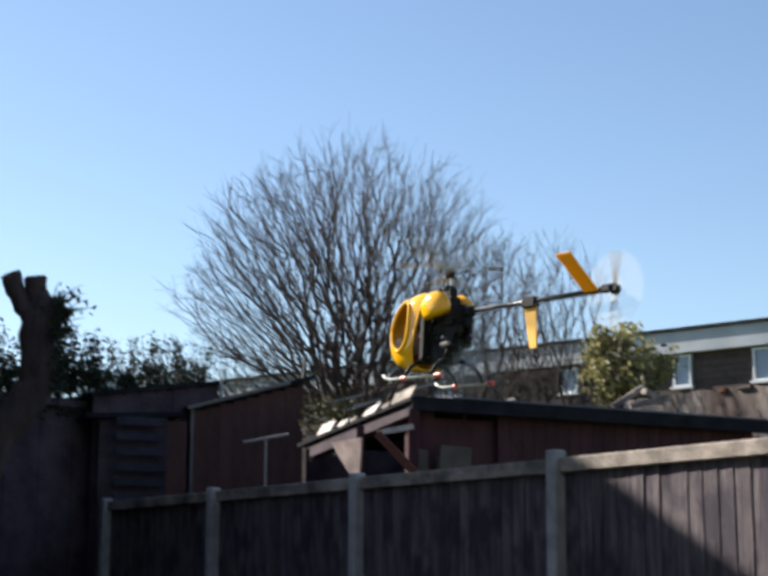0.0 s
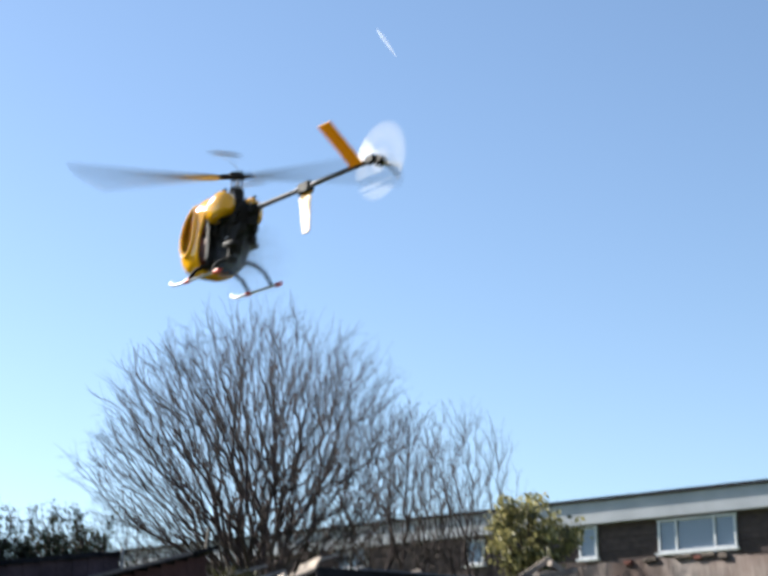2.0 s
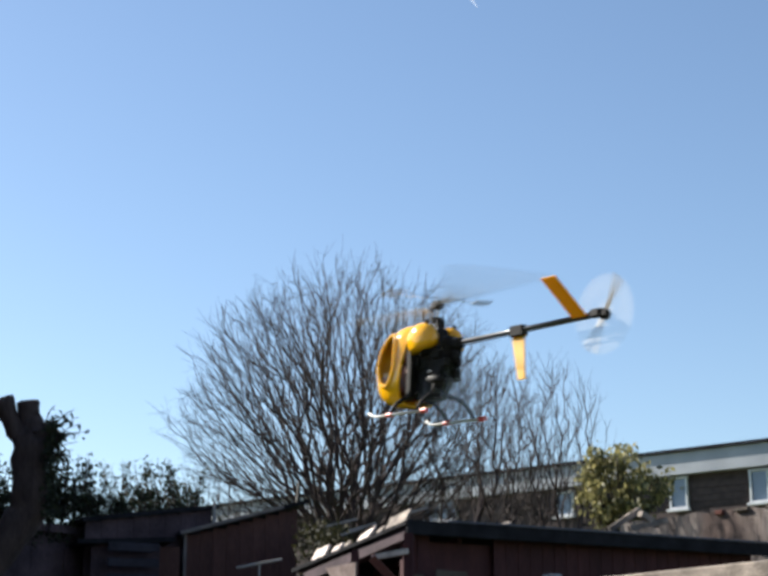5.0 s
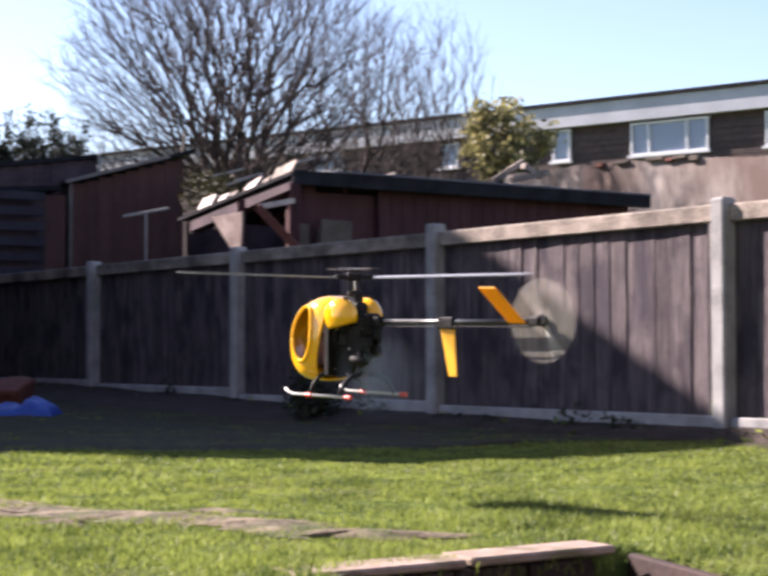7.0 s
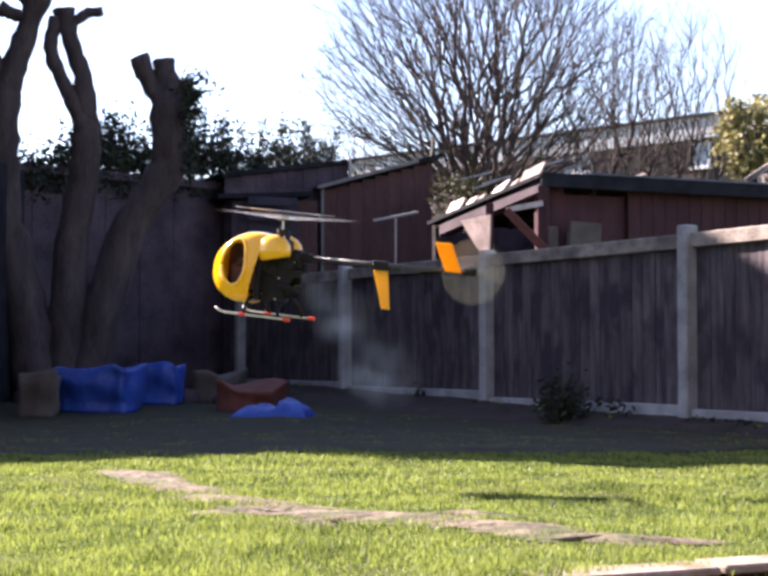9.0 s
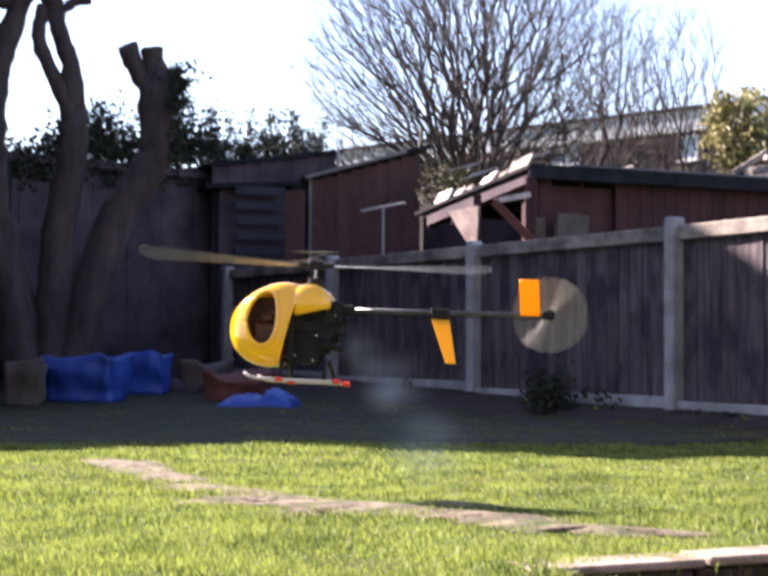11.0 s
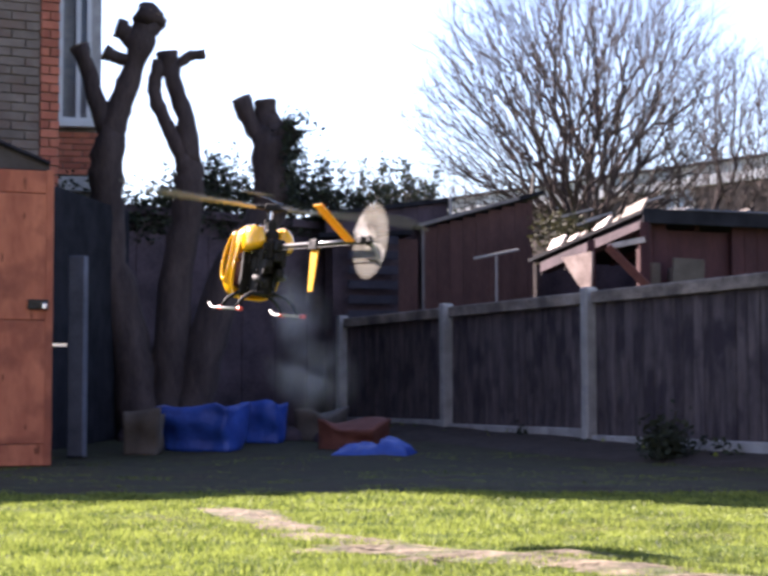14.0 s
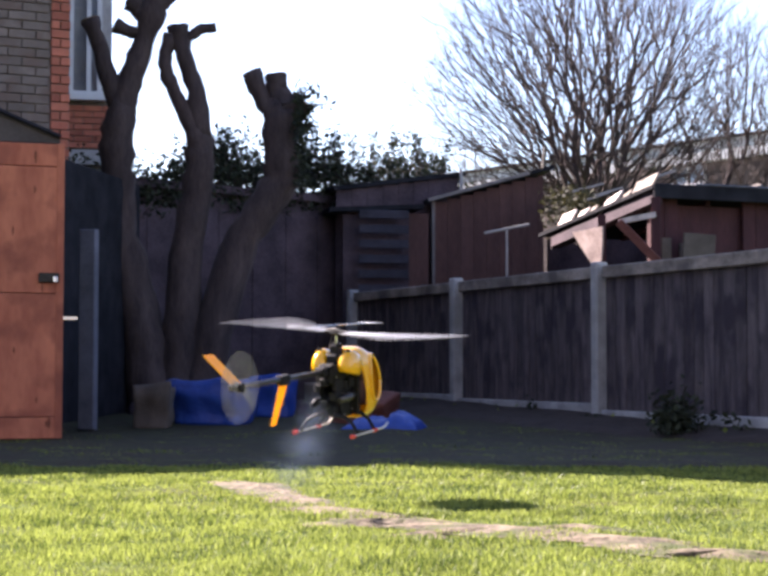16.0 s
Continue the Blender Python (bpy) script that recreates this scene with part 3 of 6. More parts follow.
# ---- sheds behind the fence ----
def build_long_shed():
    """Red-stained shed under dark felt; its open end shows rafters and a broken verge."""
    d1, d2 = 15.0, 17.8
    p, q = at(-3.16, d1), at(9.36, d2)
    m, n = run(p, q)
    h = rise(6.44, d1)
    shed = empty("long_shed", Matrix.Identity(4), "red-stained timber shed under dark felt with a tumbledown end", "shed")
    k, i = 0.0, 0
    plank = mesh_of("wall_plank", box(0, 0.142, -0.02, 0.0, 0.0, h - 0.1, None, 0.004), M_MAROON)
    while k < n - 0.2:
        if not (0.15 < k < 0.95):
            ob = new("wall_plank", plank)
            ob.parent = shed
            ob.matrix_world = m @ pose(k + 0.02, 0.16, 0)
        k += 0.146
    part("inner_wall", box(0.05, n - 0.1, 0.2, 0.26, 0, h - 0.16, m), M_MAROON, shed)
    part("end_wall", box(n - 0.2, n - 0.14, 0.16, 2.0, 0, h - 0.5, m), M_MAROON, shed)
    part("roof", box(-0.05, n + 0.05, 0, 2.3, -0.035, 0.0, m @ Matrix.Translation((0, 0, h)) @ pose(0, 0, 0, -7, 0, 0)), M_FELT, shed, "dark mineral felt roof")
    part("fascia", box(-0.04, n + 0.04, -0.03, 0.0, -0.125, 0.012, m @ Matrix.Translation((0, 0, h)), 0.006), M_FELT, shed, "black fascia board")
    part("felt_edge", box(0.4, n + 0.05, -0.045, 0.03, 0.008, 0.028, m @ Matrix.Translation((0, 0, h)), 0.004), M_GREY, shed, "pale worn felt edge")
    # broken verge of the open end, running back and down to the left
    v0 = Vector(p) + Vector((0, 0, h))
    v1 = Vector((-1.97, 16.6, rise(4.86, 16.7)))
    dv = (v1 - v0)
    rng = random.Random(9)
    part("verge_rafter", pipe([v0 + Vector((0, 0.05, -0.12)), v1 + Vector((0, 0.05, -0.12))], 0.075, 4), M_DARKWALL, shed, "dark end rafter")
    for a, b, up, mt in ((0.04, 0.24, 0.0, M_RAIL), (0.27, 0.36, -0.05, M_RAIL), (0.40, 0.57, 0.03, M_PALE), (0.60, 0.67, -0.05, M_RAIL), (0.71, 0.80, 0.0, M_PALE), (0.84, 1.0, 0.02, M_PALE)):
        s, e = v0 + dv * a, v0 + dv * b
        mm, ln = run((s.x, s.y, 0), (e.x, e.y, 0))
        tilt = math.degrees(math.atan2(e.z - s.z, ln))
        lay = Matrix.Translation((0, 0, s.z)) @ mm @ pose(0, 0, 0, 0, -tilt + rng.uniform(-4, 4), rng.uniform(-6, 6)) @ pose(0, 0, 0, -52 + rng.uniform(-10, 10), 0, 0)
        part("verge_sheet", box(0, ln, -0.165 - up, 0.0, -0.012, 0.010, lay, 0.004), mt, shed, "sunlit pale broken roof sheet" if mt is M_PALE else "weathered grey roof board")
    for off, a, b in ((0.55, 0.0, 0.8), (1.1, 0.1, 0.95), (1.6, 0.2, 0.9)):
        s, e = v0 + dv * a, v0 + dv * b
        sh = (q - p).normalized() * off
        part("rafter", pipe([s + sh + Vector((0, 0.2, -0.13)), e + sh + Vector((0, 0.2, -0.13))], 0.035, 4), M_MAROON, shed)
    # gusset board hung below the verge, and a brace
    g = v0 + dv * 0.80
    bm = bmesh.new()
    pts = [(-0.27, 0.0), (0.14, 0.03), (0.13, -0.2), (0.10, -0.50), (0.02, -0.34), (-0.18, -0.12)]
    fr = [bm.verts.new((x, 0, z)) for x, z in pts]
    bk = [bm.verts.new((x, 0.02, z)) for x, z in pts]
    bm.faces.new(fr)
    bm.faces.new(bk[::-1])
    for i in range(len(fr)):
        bm.faces.new((fr[i], fr[(i + 1) % len(fr)], bk[(i + 1) % len(fr)], bk[i]))
    bmesh.ops.recalc_face_normals(bm, faces=bm.faces)
    bmesh.ops.transform(bm, matrix=Matrix.Translation(at(-5.45, 14.9, rise(4.86, 14.9))) @ pose(0, 0, 0, 0, 0, -42), verts=bm.verts)
    part("gusset_panel", bm, M_PLY, shed, "pale torn board hanging under the verge")
    part("brace", pipe([at(-4.5, 14.9, rise(5.15, 14.9)), at(-3.1, 14.85, rise(3.7, 14.85))], 0.05, 4), M_TERRA, shed, "pinkish diagonal timber brace")
    part("short_rail", pipe([at(-4.5, 14.95, rise(5.16, 14.95)), at(-3.2, 14.9, rise(5.4, 14.9))], 0.035, 4), M_PALE, shed)
    part("corner_post", pipe([at(-5.1, 15.2, 0), at(-5.1, 15.2, rise(5.4, 15.2))], 0.05, 4), M_MAROON, shed)
    part("corner_post", pipe([at(-3.2, 14.95, 0), at(-3.2, 14.95, h - 0.12)], 0.06, 4), M_MAROON, shed)
    # dark sheet for the shade inside the open end, overgrowth on the far side
    part("inside_shade", box(0, 2.6, 0, 0.06, 0, rise(5.0, 17.0), run(at(-7.05, 18.6), at(-2.0, 17.6))[0]), M_DARKWALL, shed)
    part("leaning_panel", box(0, 0.34, 0, 0.02, rise(3.2, 15.1), rise(4.75, 15.1), run(at(-2.65, 15.12), at(-1.2, 15.35))[0] @ pose(0, 0, 0, 4, 2, 0), 0.004), M_CARD, shed, "pale board leaning in the opening")
    for k in range(5):
        hd = -2.85 + 0.62 * k
        part("hanging_strip", box(-0.05, 0.05, -0.01, 0.01, rise(3.3, 15.2), rise(4.55 + 0.15 * math.sin(k * 5), 15.2), Matrix.Translation(at(hd, 15.12 + 0.2 * k)) @ pose(0, 0, 0, 0, 0, 30), 0.003), M_CARD, shed)
    for a, z, ln in ((-5.6, 6.35, 0.35), (-4.85, 6.2, 0.3), (-3.0, 6.75, 0.3), (-5.2, 6.05, 0.25)):
        c = at(a, 17.2, rise(z, 17.2))
        part("loose_lath", pipe([c + Vector((-ln / 2, 0, -0.03)), c + Vector((ln / 2, 0, 0.05))], 0.015, 4), M_TRIM, shed)


def build_left_shed():
    d = 18.2
    p, q = at(-11.06, d), at(-7.16, d + 0.2)
    m, n = run(p, q)
    hl, hr = rise(5.95, d), rise(7.04, d)
    shed = empty("small_shed", Matrix.Identity(4), "red-brown shed with dull grey trim along its sloping roof edge", "shed")
    k = 0.0
    while k < n - 0.02:
        w = min(0.15, n - k)
        top = hl + (hr - hl) * (k + w / 2) / n - 0.03
        part("wall_plank", box(k, k + w - 0.002, 0, 0.02, 0, top, m, 0.002), M_RED, shed)
        k += 0.15
    part("back_wall", box(0, n, 1.9, 1.96, 0, hl, m), M_RED, shed)
    part("side_wall", box(n - 0.06, n, 0.03, 1.9, 0, hr - 0.05, m), M_RED, shed)
    tilt = math.degrees(math.atan2(hr - hl, n))
    part("roof", box(-0.1, math.hypot(n, hr - hl) + 0.12, -0.10, 2.1, 0.0, 0.04, m @ Matrix.Translation((0, 0, hl)) @ pose(0, 0, 0, 0, -tilt, 0)), M_FELT, shed, "dark felt roof")
    part("roof_trim", box(-0.08, math.hypot(n, hr - hl) * 0.86, -0.125, -0.10, 0.0, 0.042, m @ Matrix.Translation((0, 0, hl)) @ pose(0, 0, 0, 0, -tilt, 0), 0.004), M_DULL, shed, "dull roof-edge trim")
    part("corner_trim", box(-0.035, 0.0, -0.03, 0.03, 0, hl, m, 0.004), M_DULL, shed, "dull corner trim")
    part("roof_spike", pipe([Vector(q) + Vector((0, 0, hr)), Vector(q) + Vector((0.02, 0, hr + 0.28))], [0.035, 0.02], 5), M_IRON, shed)
    # lower lean-to on its dark side, with a slatted opening
    lp, lq = at(-14.2, 17.75), at(-11.10, 17.95)
    lm, ln = run(lp, lq)
    lean = empty("lean_to", Matrix.Identity(4), "dark lean-to beside the shed with a slatted vent", "shed")
    part("wall", box(0, ln - 0.06, 0, 0.06, 0, rise(5.3, 18.6), lm), M_RED, lean)
    part("roof", box(-0.1, ln - 0.02, -0.12, 1.8, rise(5.3, 18.6), rise(5.3, 18.6) + 0.05, lm @ pose(0, 0, 0, 0, -3, 0)), M_FELT, lean)
    part("vent_back", box(-0.05, 0.70, -0.012, -0.004, 0.3, rise(5.3, 18.6) - 0.02, lm), M_DARKWALL, lean, "dark board behind the slats")
    for i in range(6):
        part("slat", box(0.10, 0.66, -0.045, -0.012, 1.34 + 0.165 * i, 1.43 + 0.165 * i, lm @ pose(0, 0, 0, 4, 0, 0), 0.004), M_SLAT, lean, "blue-grey painted slat")
    # dark board end of the outbuilding behind, its top edge rising towards the shed
    ep, eq = at(-14.6, 17.95), at(-10.15, 18.55)
    em, en = run(ep, eq)
    end = empty("dark_outbuilding", Matrix.Identity(4), "dark boarded outbuilding with a gently sloping roof edge", "outbuilding")
    z0, z1 = rise(6.38, 17.95), rise(6.88, 18.55)
    k = 0.0
    while k < en - 0.02:
        w = min(0.19, en - k)
        part("wall_board", box(k, k + w - 0.003, 0, 0.02, 0, z0 + (z1 - z0) * (k + w / 2) / en - 0.02, em, 0.002), M_DARKWALL, end)
        k += 0.19
    tilt = math.degrees(math.atan2(z1 - z0, en))
    part("roof", box(-0.05, math.hypot(en, z1 - z0) + 0.05, -0.06, 1.6, -0.02, 0.03, em @ Matrix.Translation((0, 0, z0)) @ pose(0, 0, 0, 0, -tilt, 0), 0.005), M_FELT, end, "dark felt roof")
    part("vent_pipe", pipe([em @ Vector((en - 0.03, -0.09, z1 - 0.2)), em @ Vector((en - 0.03, -0.09, z1 + 0.05))], 0.018, 8), M_TRIM, end, "short pale vent pipe")
    # thicket between the two sheds
    rg = np.random.default_rng(57)
    cs, lines = [], []
    for i in range(70):
        h, e = rg.uniform(-7.0, -5.4), rg.uniform(5.2, 6.3)
        c = np.array(at(h, 17.6 + 0.4 * rg.normal(), rise(e - 0.25 * abs(h + 6.3), 17.6)))
        if i % 6 == 0:
            lines.append((np.array([[c[0], c[1] + 0.04, c[2] * 0.85], [c[0], c[1] + 0.03, c[2] * 0.93], c]), 0.012, 0.004, 0))
        for j in range(14):
            cs.append(tuple(c + rg.normal(0, 0.07, 3)))
    th = tagged(new("thicket", leaf_mesh("thicket", cs, 0.032, M_THICKET, rg)), "dull olive bramble thicket between the sheds", "bramble", kind="stuff")
    o = new("stems", tubes_mesh("stems", lines, M_TWIG, 3))
    o.parent = th


def build_clothes_post():
    d = 15.9
    c = at(-8.48, d)
    top = rise(4.95, d)
    ob = empty("clothes_post", Matrix.Translation(c), "pale metal T-shaped clothes post", "post")
    part("pole", pipe([(0, 0, 0), (0, 0, top)], 0.012, 8), M_TRIM, ob)
    # the bar leans: one end stands higher
    part("crossbar", box(-0.23, 0.23, -0.015, 0.015, -0.013, 0.013, Matrix.Translation((0, 0, top)) @ pose(0, 0, 0, 0, -10, 0), 0.004), M_TRIM, ob)


# ---- trees ----
def grow(rng, base, centre, radii, count, power=1.5, low=0.15):
    """Twig tips spread evenly through the crown, each joined to the growing tree along the smoothest way. Returns joints and parents."""
    base, centre, radii = map(np.asarray, (base, centre, radii))
    tips = []
    while len(tips) < count:
        u = rng.normal(size=3)
        u /= np.linalg.norm(u)
        out = 0.97 + 0.12 * noise.noise(Vector(u * 3.0) + Vector(base)) + (0.10 * rng.random() if rng.random() < 0.10 else 0.0)
        p = centre + radii * u * out * rng.random() ** (1 / power / 1.9)
        w = p - base
        ln = np.linalg.norm(w)
        if ln < 0.3 or w[2] < low * ln:
            continue
        tips.append(p)
    tips = np.array(tips)
    tips = tips[np.argsort(np.linalg.norm(tips - base, axis=1))]
    P = np.zeros((count + 1, 3))
    D = np.zeros((count + 1, 3))
    R = np.zeros(count + 1)
    par = np.zeros(count + 1, int)
    P[0], D[0] = base, (0, 0, 1)
    for i, p in enumerate(tips, 1):
        w = p - P[:i]
        ln = np.linalg.norm(w, axis=1) + 1e-6
        rad = (p - base) / np.linalg.norm(p - base)
        turn = 1 - np.einsum("ij,ij->i", w, D[:i]) / ln
        turn[0] *= 0.3
        off = 1 - (w @ rad) / ln
        cost = ln * (1 + 6.0 * turn + 2.0 * off)
        cost[0] += 0.25
        k = int(np.argmin(cost))
        par[i], P[i], R[i] = k, p, i
        d = w[k] / ln[k]
        D[i] = d * 0.75 + D[k] * 0.25
        D[i] /= np.linalg.norm(D[i])
    return P, par, D


def tubes_mesh(name, lines, material, sides):
    V, F = [], []
    k0 = 0
    ang = [6.2832 * k / sides for k in range(sides)]
    cs = np.array([math.cos(a) for a in ang])[:, None]
    sn = np.array([math.sin(a) for a in ang])[:, None]
    for pts, r0, r1, _ in lines:
        d = pts[-1] - pts[0]
        d = d / (np.linalg.norm(d) + 1e-9)
        s = np.cross(d, [0.3, 0.9, 0.2])
        s /= np.linalg.norm(s) + 1e-9
        u = np.cross(d, s)
        n = len(pts)
        for i, p in enumerate(pts):
            r = r0 + (r1 - r0) * i / (n - 1)
            V.append(p + (cs * s + sn * u) * r)
        for i in range(n - 1):
            a = k0 + i * sides
            for k in range(sides):
                F.append((a + k, a + (k + 1) % sides, a + sides + (k + 1) % sides, a + sides + k))
        k0 += n * sides
    return raw(name, np.concatenate(V).tolist(), F, material, True)


def bare_tree(seed, foot, fork, centre, radii, count, scale, label, power=1.5, fine=0.0028, low=0.15):
    rng = np.random.default_rng(seed)
    tree = empty("bare_tree", Matrix.Translation(foot), label, "tree")
    foot = Vector(foot)
    base = np.array([foot.x, foot.y, fork])
    bm = pipe([foot - Vector((0, 0, 0.2)), foot + Vector((0.04, 0, fork * 0.4)), (base[0], base[1], fork * 0.8), (base[0], base[1], fork + 0.05)],
              [0.26 * scale, 0.21 * scale, 0.2 * scale, 0.14 * scale], 10)
    bmesh.ops.transform(bm, matrix=Matrix.Translation(-foot), verts=bm.verts)
    part("trunk", bm, M_BARK, tree, "", True)
    P, par, D = grow(rng, base, centre, radii, count, power, low)
    load = np.ones(len(P))
    for i in range(len(P) - 1, 0, -1):
        load[par[i]] += load[i]
    width = fine * load ** 0.5
    big, small = [], []
    f = np.array(foot)
    for i in range(1, len(P)):
        k = par[i]
        a, b = P[k] - f, P[i] - f
        ln = np.linalg.norm(b - a)
        mid = (a + b) / 2 + (D[k] - D[i]) * ln * 0.09 + rng.normal(0, 0.008 * ln, 3)
        r0 = min(width[k], width[i] * 1.5, 0.075 * scale)
        (big if load[i] > 24 else small).append((np.array([a, mid, b]), r0, min(width[i], 0.07 * scale) * (1.0 if load[i] > 1 else 0.6), 0))
    # short side shoots all along
    for i in range(1, len(P)):
        if load[i] > 30:
            continue
        for _ in range(1 + (rng.random() < 0.7)):
            k = par[i]
            a = P[k] + (P[i] - P[k]) * rng.random() - f
            u = D[i] + rng.normal(0, 0.34, 3) + np.array([0, 0, 0.2])
            u *= rng.uniform(0.12, 0.38) / np.linalg.norm(u)
            small.append((np.array([a, a + u * 0.5 + rng.normal(0, 0.012, 3), a + u]), fine * 0.95, fine * 0.6, 0))
    for nm, ls, mt, sd in (("branchwork", big, M_BARK, 6), ("crown", small, M_TWIG, 3)):
        ob = new(nm, tubes_mesh(nm, ls, mt, sd))
        ob.parent = tree
    return tree


def build_trees():
    d = 24.0
    c = at(-5.6, d)
    bare_tree(21, (c.x + 0.15, c.y, 0.1), 2.65, (c.x - 0.05, c.y, 4.75), (2.62, 2.2, 2.54), 5200, 1.0, "large leafless tree with a dense fan of upswept twigs")
    d = 26.0
    c = at(-0.8, d)
    bare_tree(33, (c.x, c.y, 0.1), 2.5, (c.x + 0.1, c.y, 4.2), (1.45, 1.0, 2.2), 1350, 1.1, "smaller leafless tree with thick dark stems", low=0.3)
    c = at(1.9, d + 0.5)
    bare_tree(35, (c.x, c.y, 0.1), 2.4, (c.x + 0.05, c.y, 4.15), (1.08, 0.8, 2.2), 800, 0.95, "slender leafless tree with fine upright twigs", low=0.4)
    c = at(-9.6, 27.0)
    bare_tree(37, (c.x, c.y, 0.1), 1.9, (c.x, c.y, 3.3), (1.4, 0.9, 1.3), 420, 0.6, "low leafless shrub tree behind the small shed")


def build_stumps():
    """Three lopped trunks before the dark wall."""
    def lopped(label, lines, lift=None):
        foot = Vector(lines[0][0][0])
        # the trunk runs on into its first limb
        lead = Vector(lines[1][0][0]).lerp(Vector(lines[1][0][1]), 0.75)
        lines[0] = (lines[0][0] + [lead], lines[0][1] + [lines[1][1][1] * 0.8])
        ob = empty("pollarded_tree", Matrix.Translation(foot), label, "tree")
        for i, (pts, rad) in enumerate(lines):
            nm = "trunk" if i == 0 else "limb"
            pts = [Vector(p) - foot for p in pts]
            bm = bmesh.new()
            fine_p, fine_r = [], []
            for j in range(len(pts) - 1):
                for s in range(5):
                    t = s / 5
                    fine_p.append(pts[j].lerp(pts[j + 1], t) + Vector(noise.noise_vector(pts[j] * 3 + Vector((i, j, s)))) * rad[j] * 0.2)
                    fine_r.append((rad[j] + (rad[j + 1] - rad[j]) * t) * (1 + 0.17 * noise.noise(Vector((i * 3.1, j * 2.2, s * 1.7)))))
            fine_p.append(pts[-1])
            fine_r.append(rad[-1])
            if i:
                fine_r[-1] *= 1.10
                fine_r[-2] *= 1.08
            tube(bm, fine_p, fine_r, 14)
            for v in bm.verts:
                v.co += Vector(noise.noise_vector(v.co * 9.0)) * 0.022 + Vector(noise.noise_vector(v.co * 23.0)) * 0.008
            o = part(nm, bm, M_BARK, ob, "", True)
            if i == 0:
                continue
            e = pts[-1]
            dd = (pts[-1] - pts[-2]).normalized()
            cap = pipe([e - dd * 0.005, e + dd * 0.006], rad[-1] * 1.06, 12)
            part("sawn_face", cap, M_CUT, o, "sawn cut face")
        return ob
    D = 14.6

    def P(h, e, d=D):
        return at(h, d, rise(e, d))
    lopped("dark pollarded trunk forking into two lopped limbs",
           [([at(-21.0, D, 0.05), P(-21.5, 1.5), P(-22.2, 4.5), P(-22.43, 7.13), P(-22.35, 8.69)], [0.22, 0.19, 0.17, 0.155, 0.15]),
            ([P(-22.35, 8.51), P(-21.98, 10.07), P(-21.50, 11.46), P(-21.08, 12.83), P(-20.82, 13.35)], [0.14, 0.11, 0.10, 0.13, 0.14]),
            ([P(-22.44, 9.20), P(-22.98, 11.08), P(-23.41, 12.17)], [0.09, 0.075, 0.08]),
            ([P(-21.47, 11.66), P(-22.07, 11.82), P(-22.50, 12.01)], [0.06, 0.05, 0.07]),
            ([P(-21.25, 12.15), P(-21.65, 12.56), P(-22.00, 12.81)], [0.09, 0.08, 0.085])])
    lopped("dark pollarded trunk of two close stems with a short side branch",
           [([at(-20.2, D, 0.05), P(-20.15, 1.2), P(-19.9, 4.5), P(-19.46, 7.17), P(-19.52, 8.21)], [0.19, 0.17, 0.15, 0.135, 0.12]),
            ([P(-19.64, 8.30), P(-20.41, 9.76), P(-20.80, 10.70), P(-20.54, 11.73)], [0.08, 0.065, 0.065, 0.06]),
            ([P(-19.43, 8.13), P(-19.62, 9.77), P(-20.06, 10.97), P(-20.28, 12.03)], [0.10, 0.085, 0.08, 0.09]),
            ([P(-20.10, 11.48), P(-19.57, 11.92), P(-18.96, 12.05)], [0.05, 0.042, 0.04])])
    lopped("thick leaning pollarded trunk with two stubs, ivy on one side",
           [([at(-19.5, D, 0.05), P(-19.07, 1.2), P(-17.85, 4.7), P(-16.56, 6.66), P(-16.63, 8.76), P(-16.56, 9.28)], [0.2, 0.18, 0.165, 0.165, 0.165, 0.15]),
            ([P(-16.70, 8.76), P(-17.27, 9.62), P(-17.68, 10.48)], [0.11, 0.085, 0.08]),
            ([P(-16.39, 8.93), P(-16.69, 9.80), P(-16.80, 10.40)], [0.12, 0.10, 0.095]),
            ([P(-16.39, 8.76), P(-15.82, 9.49)], [0.12, 0.10])])
    rng = np.random.default_rng(41)
    cs = []
    for i in range(700):
        e = rng.uniform(6.4, 9.6)
        cs.append(at(-15.98 + rng.normal() * 0.14 + 0.3 * rng.random() * (9.9 - e) / 3, D - 0.1 + rng.normal() * 0.12, rise(e, D)))
    lines = []
    for i in range(30):
        a = np.array(at(-16.1 + rng.normal() * 0.15, D - 0.1, rise(rng.uniform(8.2, 9.5), D)))
        u = np.array([rng.uniform(0.05, 0.32), rng.normal() * 0.08, rng.uniform(-0.02, 0.22)])
        lines.append((np.array([a, a + u * 0.6 + np.array([0, 0, 0.04]), a + u]), 0.007, 0.003, 0))
        for k in range(5):
            cs.append(a + u * rng.uniform(0.4, 1.0) + rng.normal(0, 0.02, 3))
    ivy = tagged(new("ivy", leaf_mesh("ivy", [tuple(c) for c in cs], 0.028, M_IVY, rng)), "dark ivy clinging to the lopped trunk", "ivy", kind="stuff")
    o = new("shoots", tubes_mesh("shoots", lines, M_TWIG, 3))
    o.parent = ivy


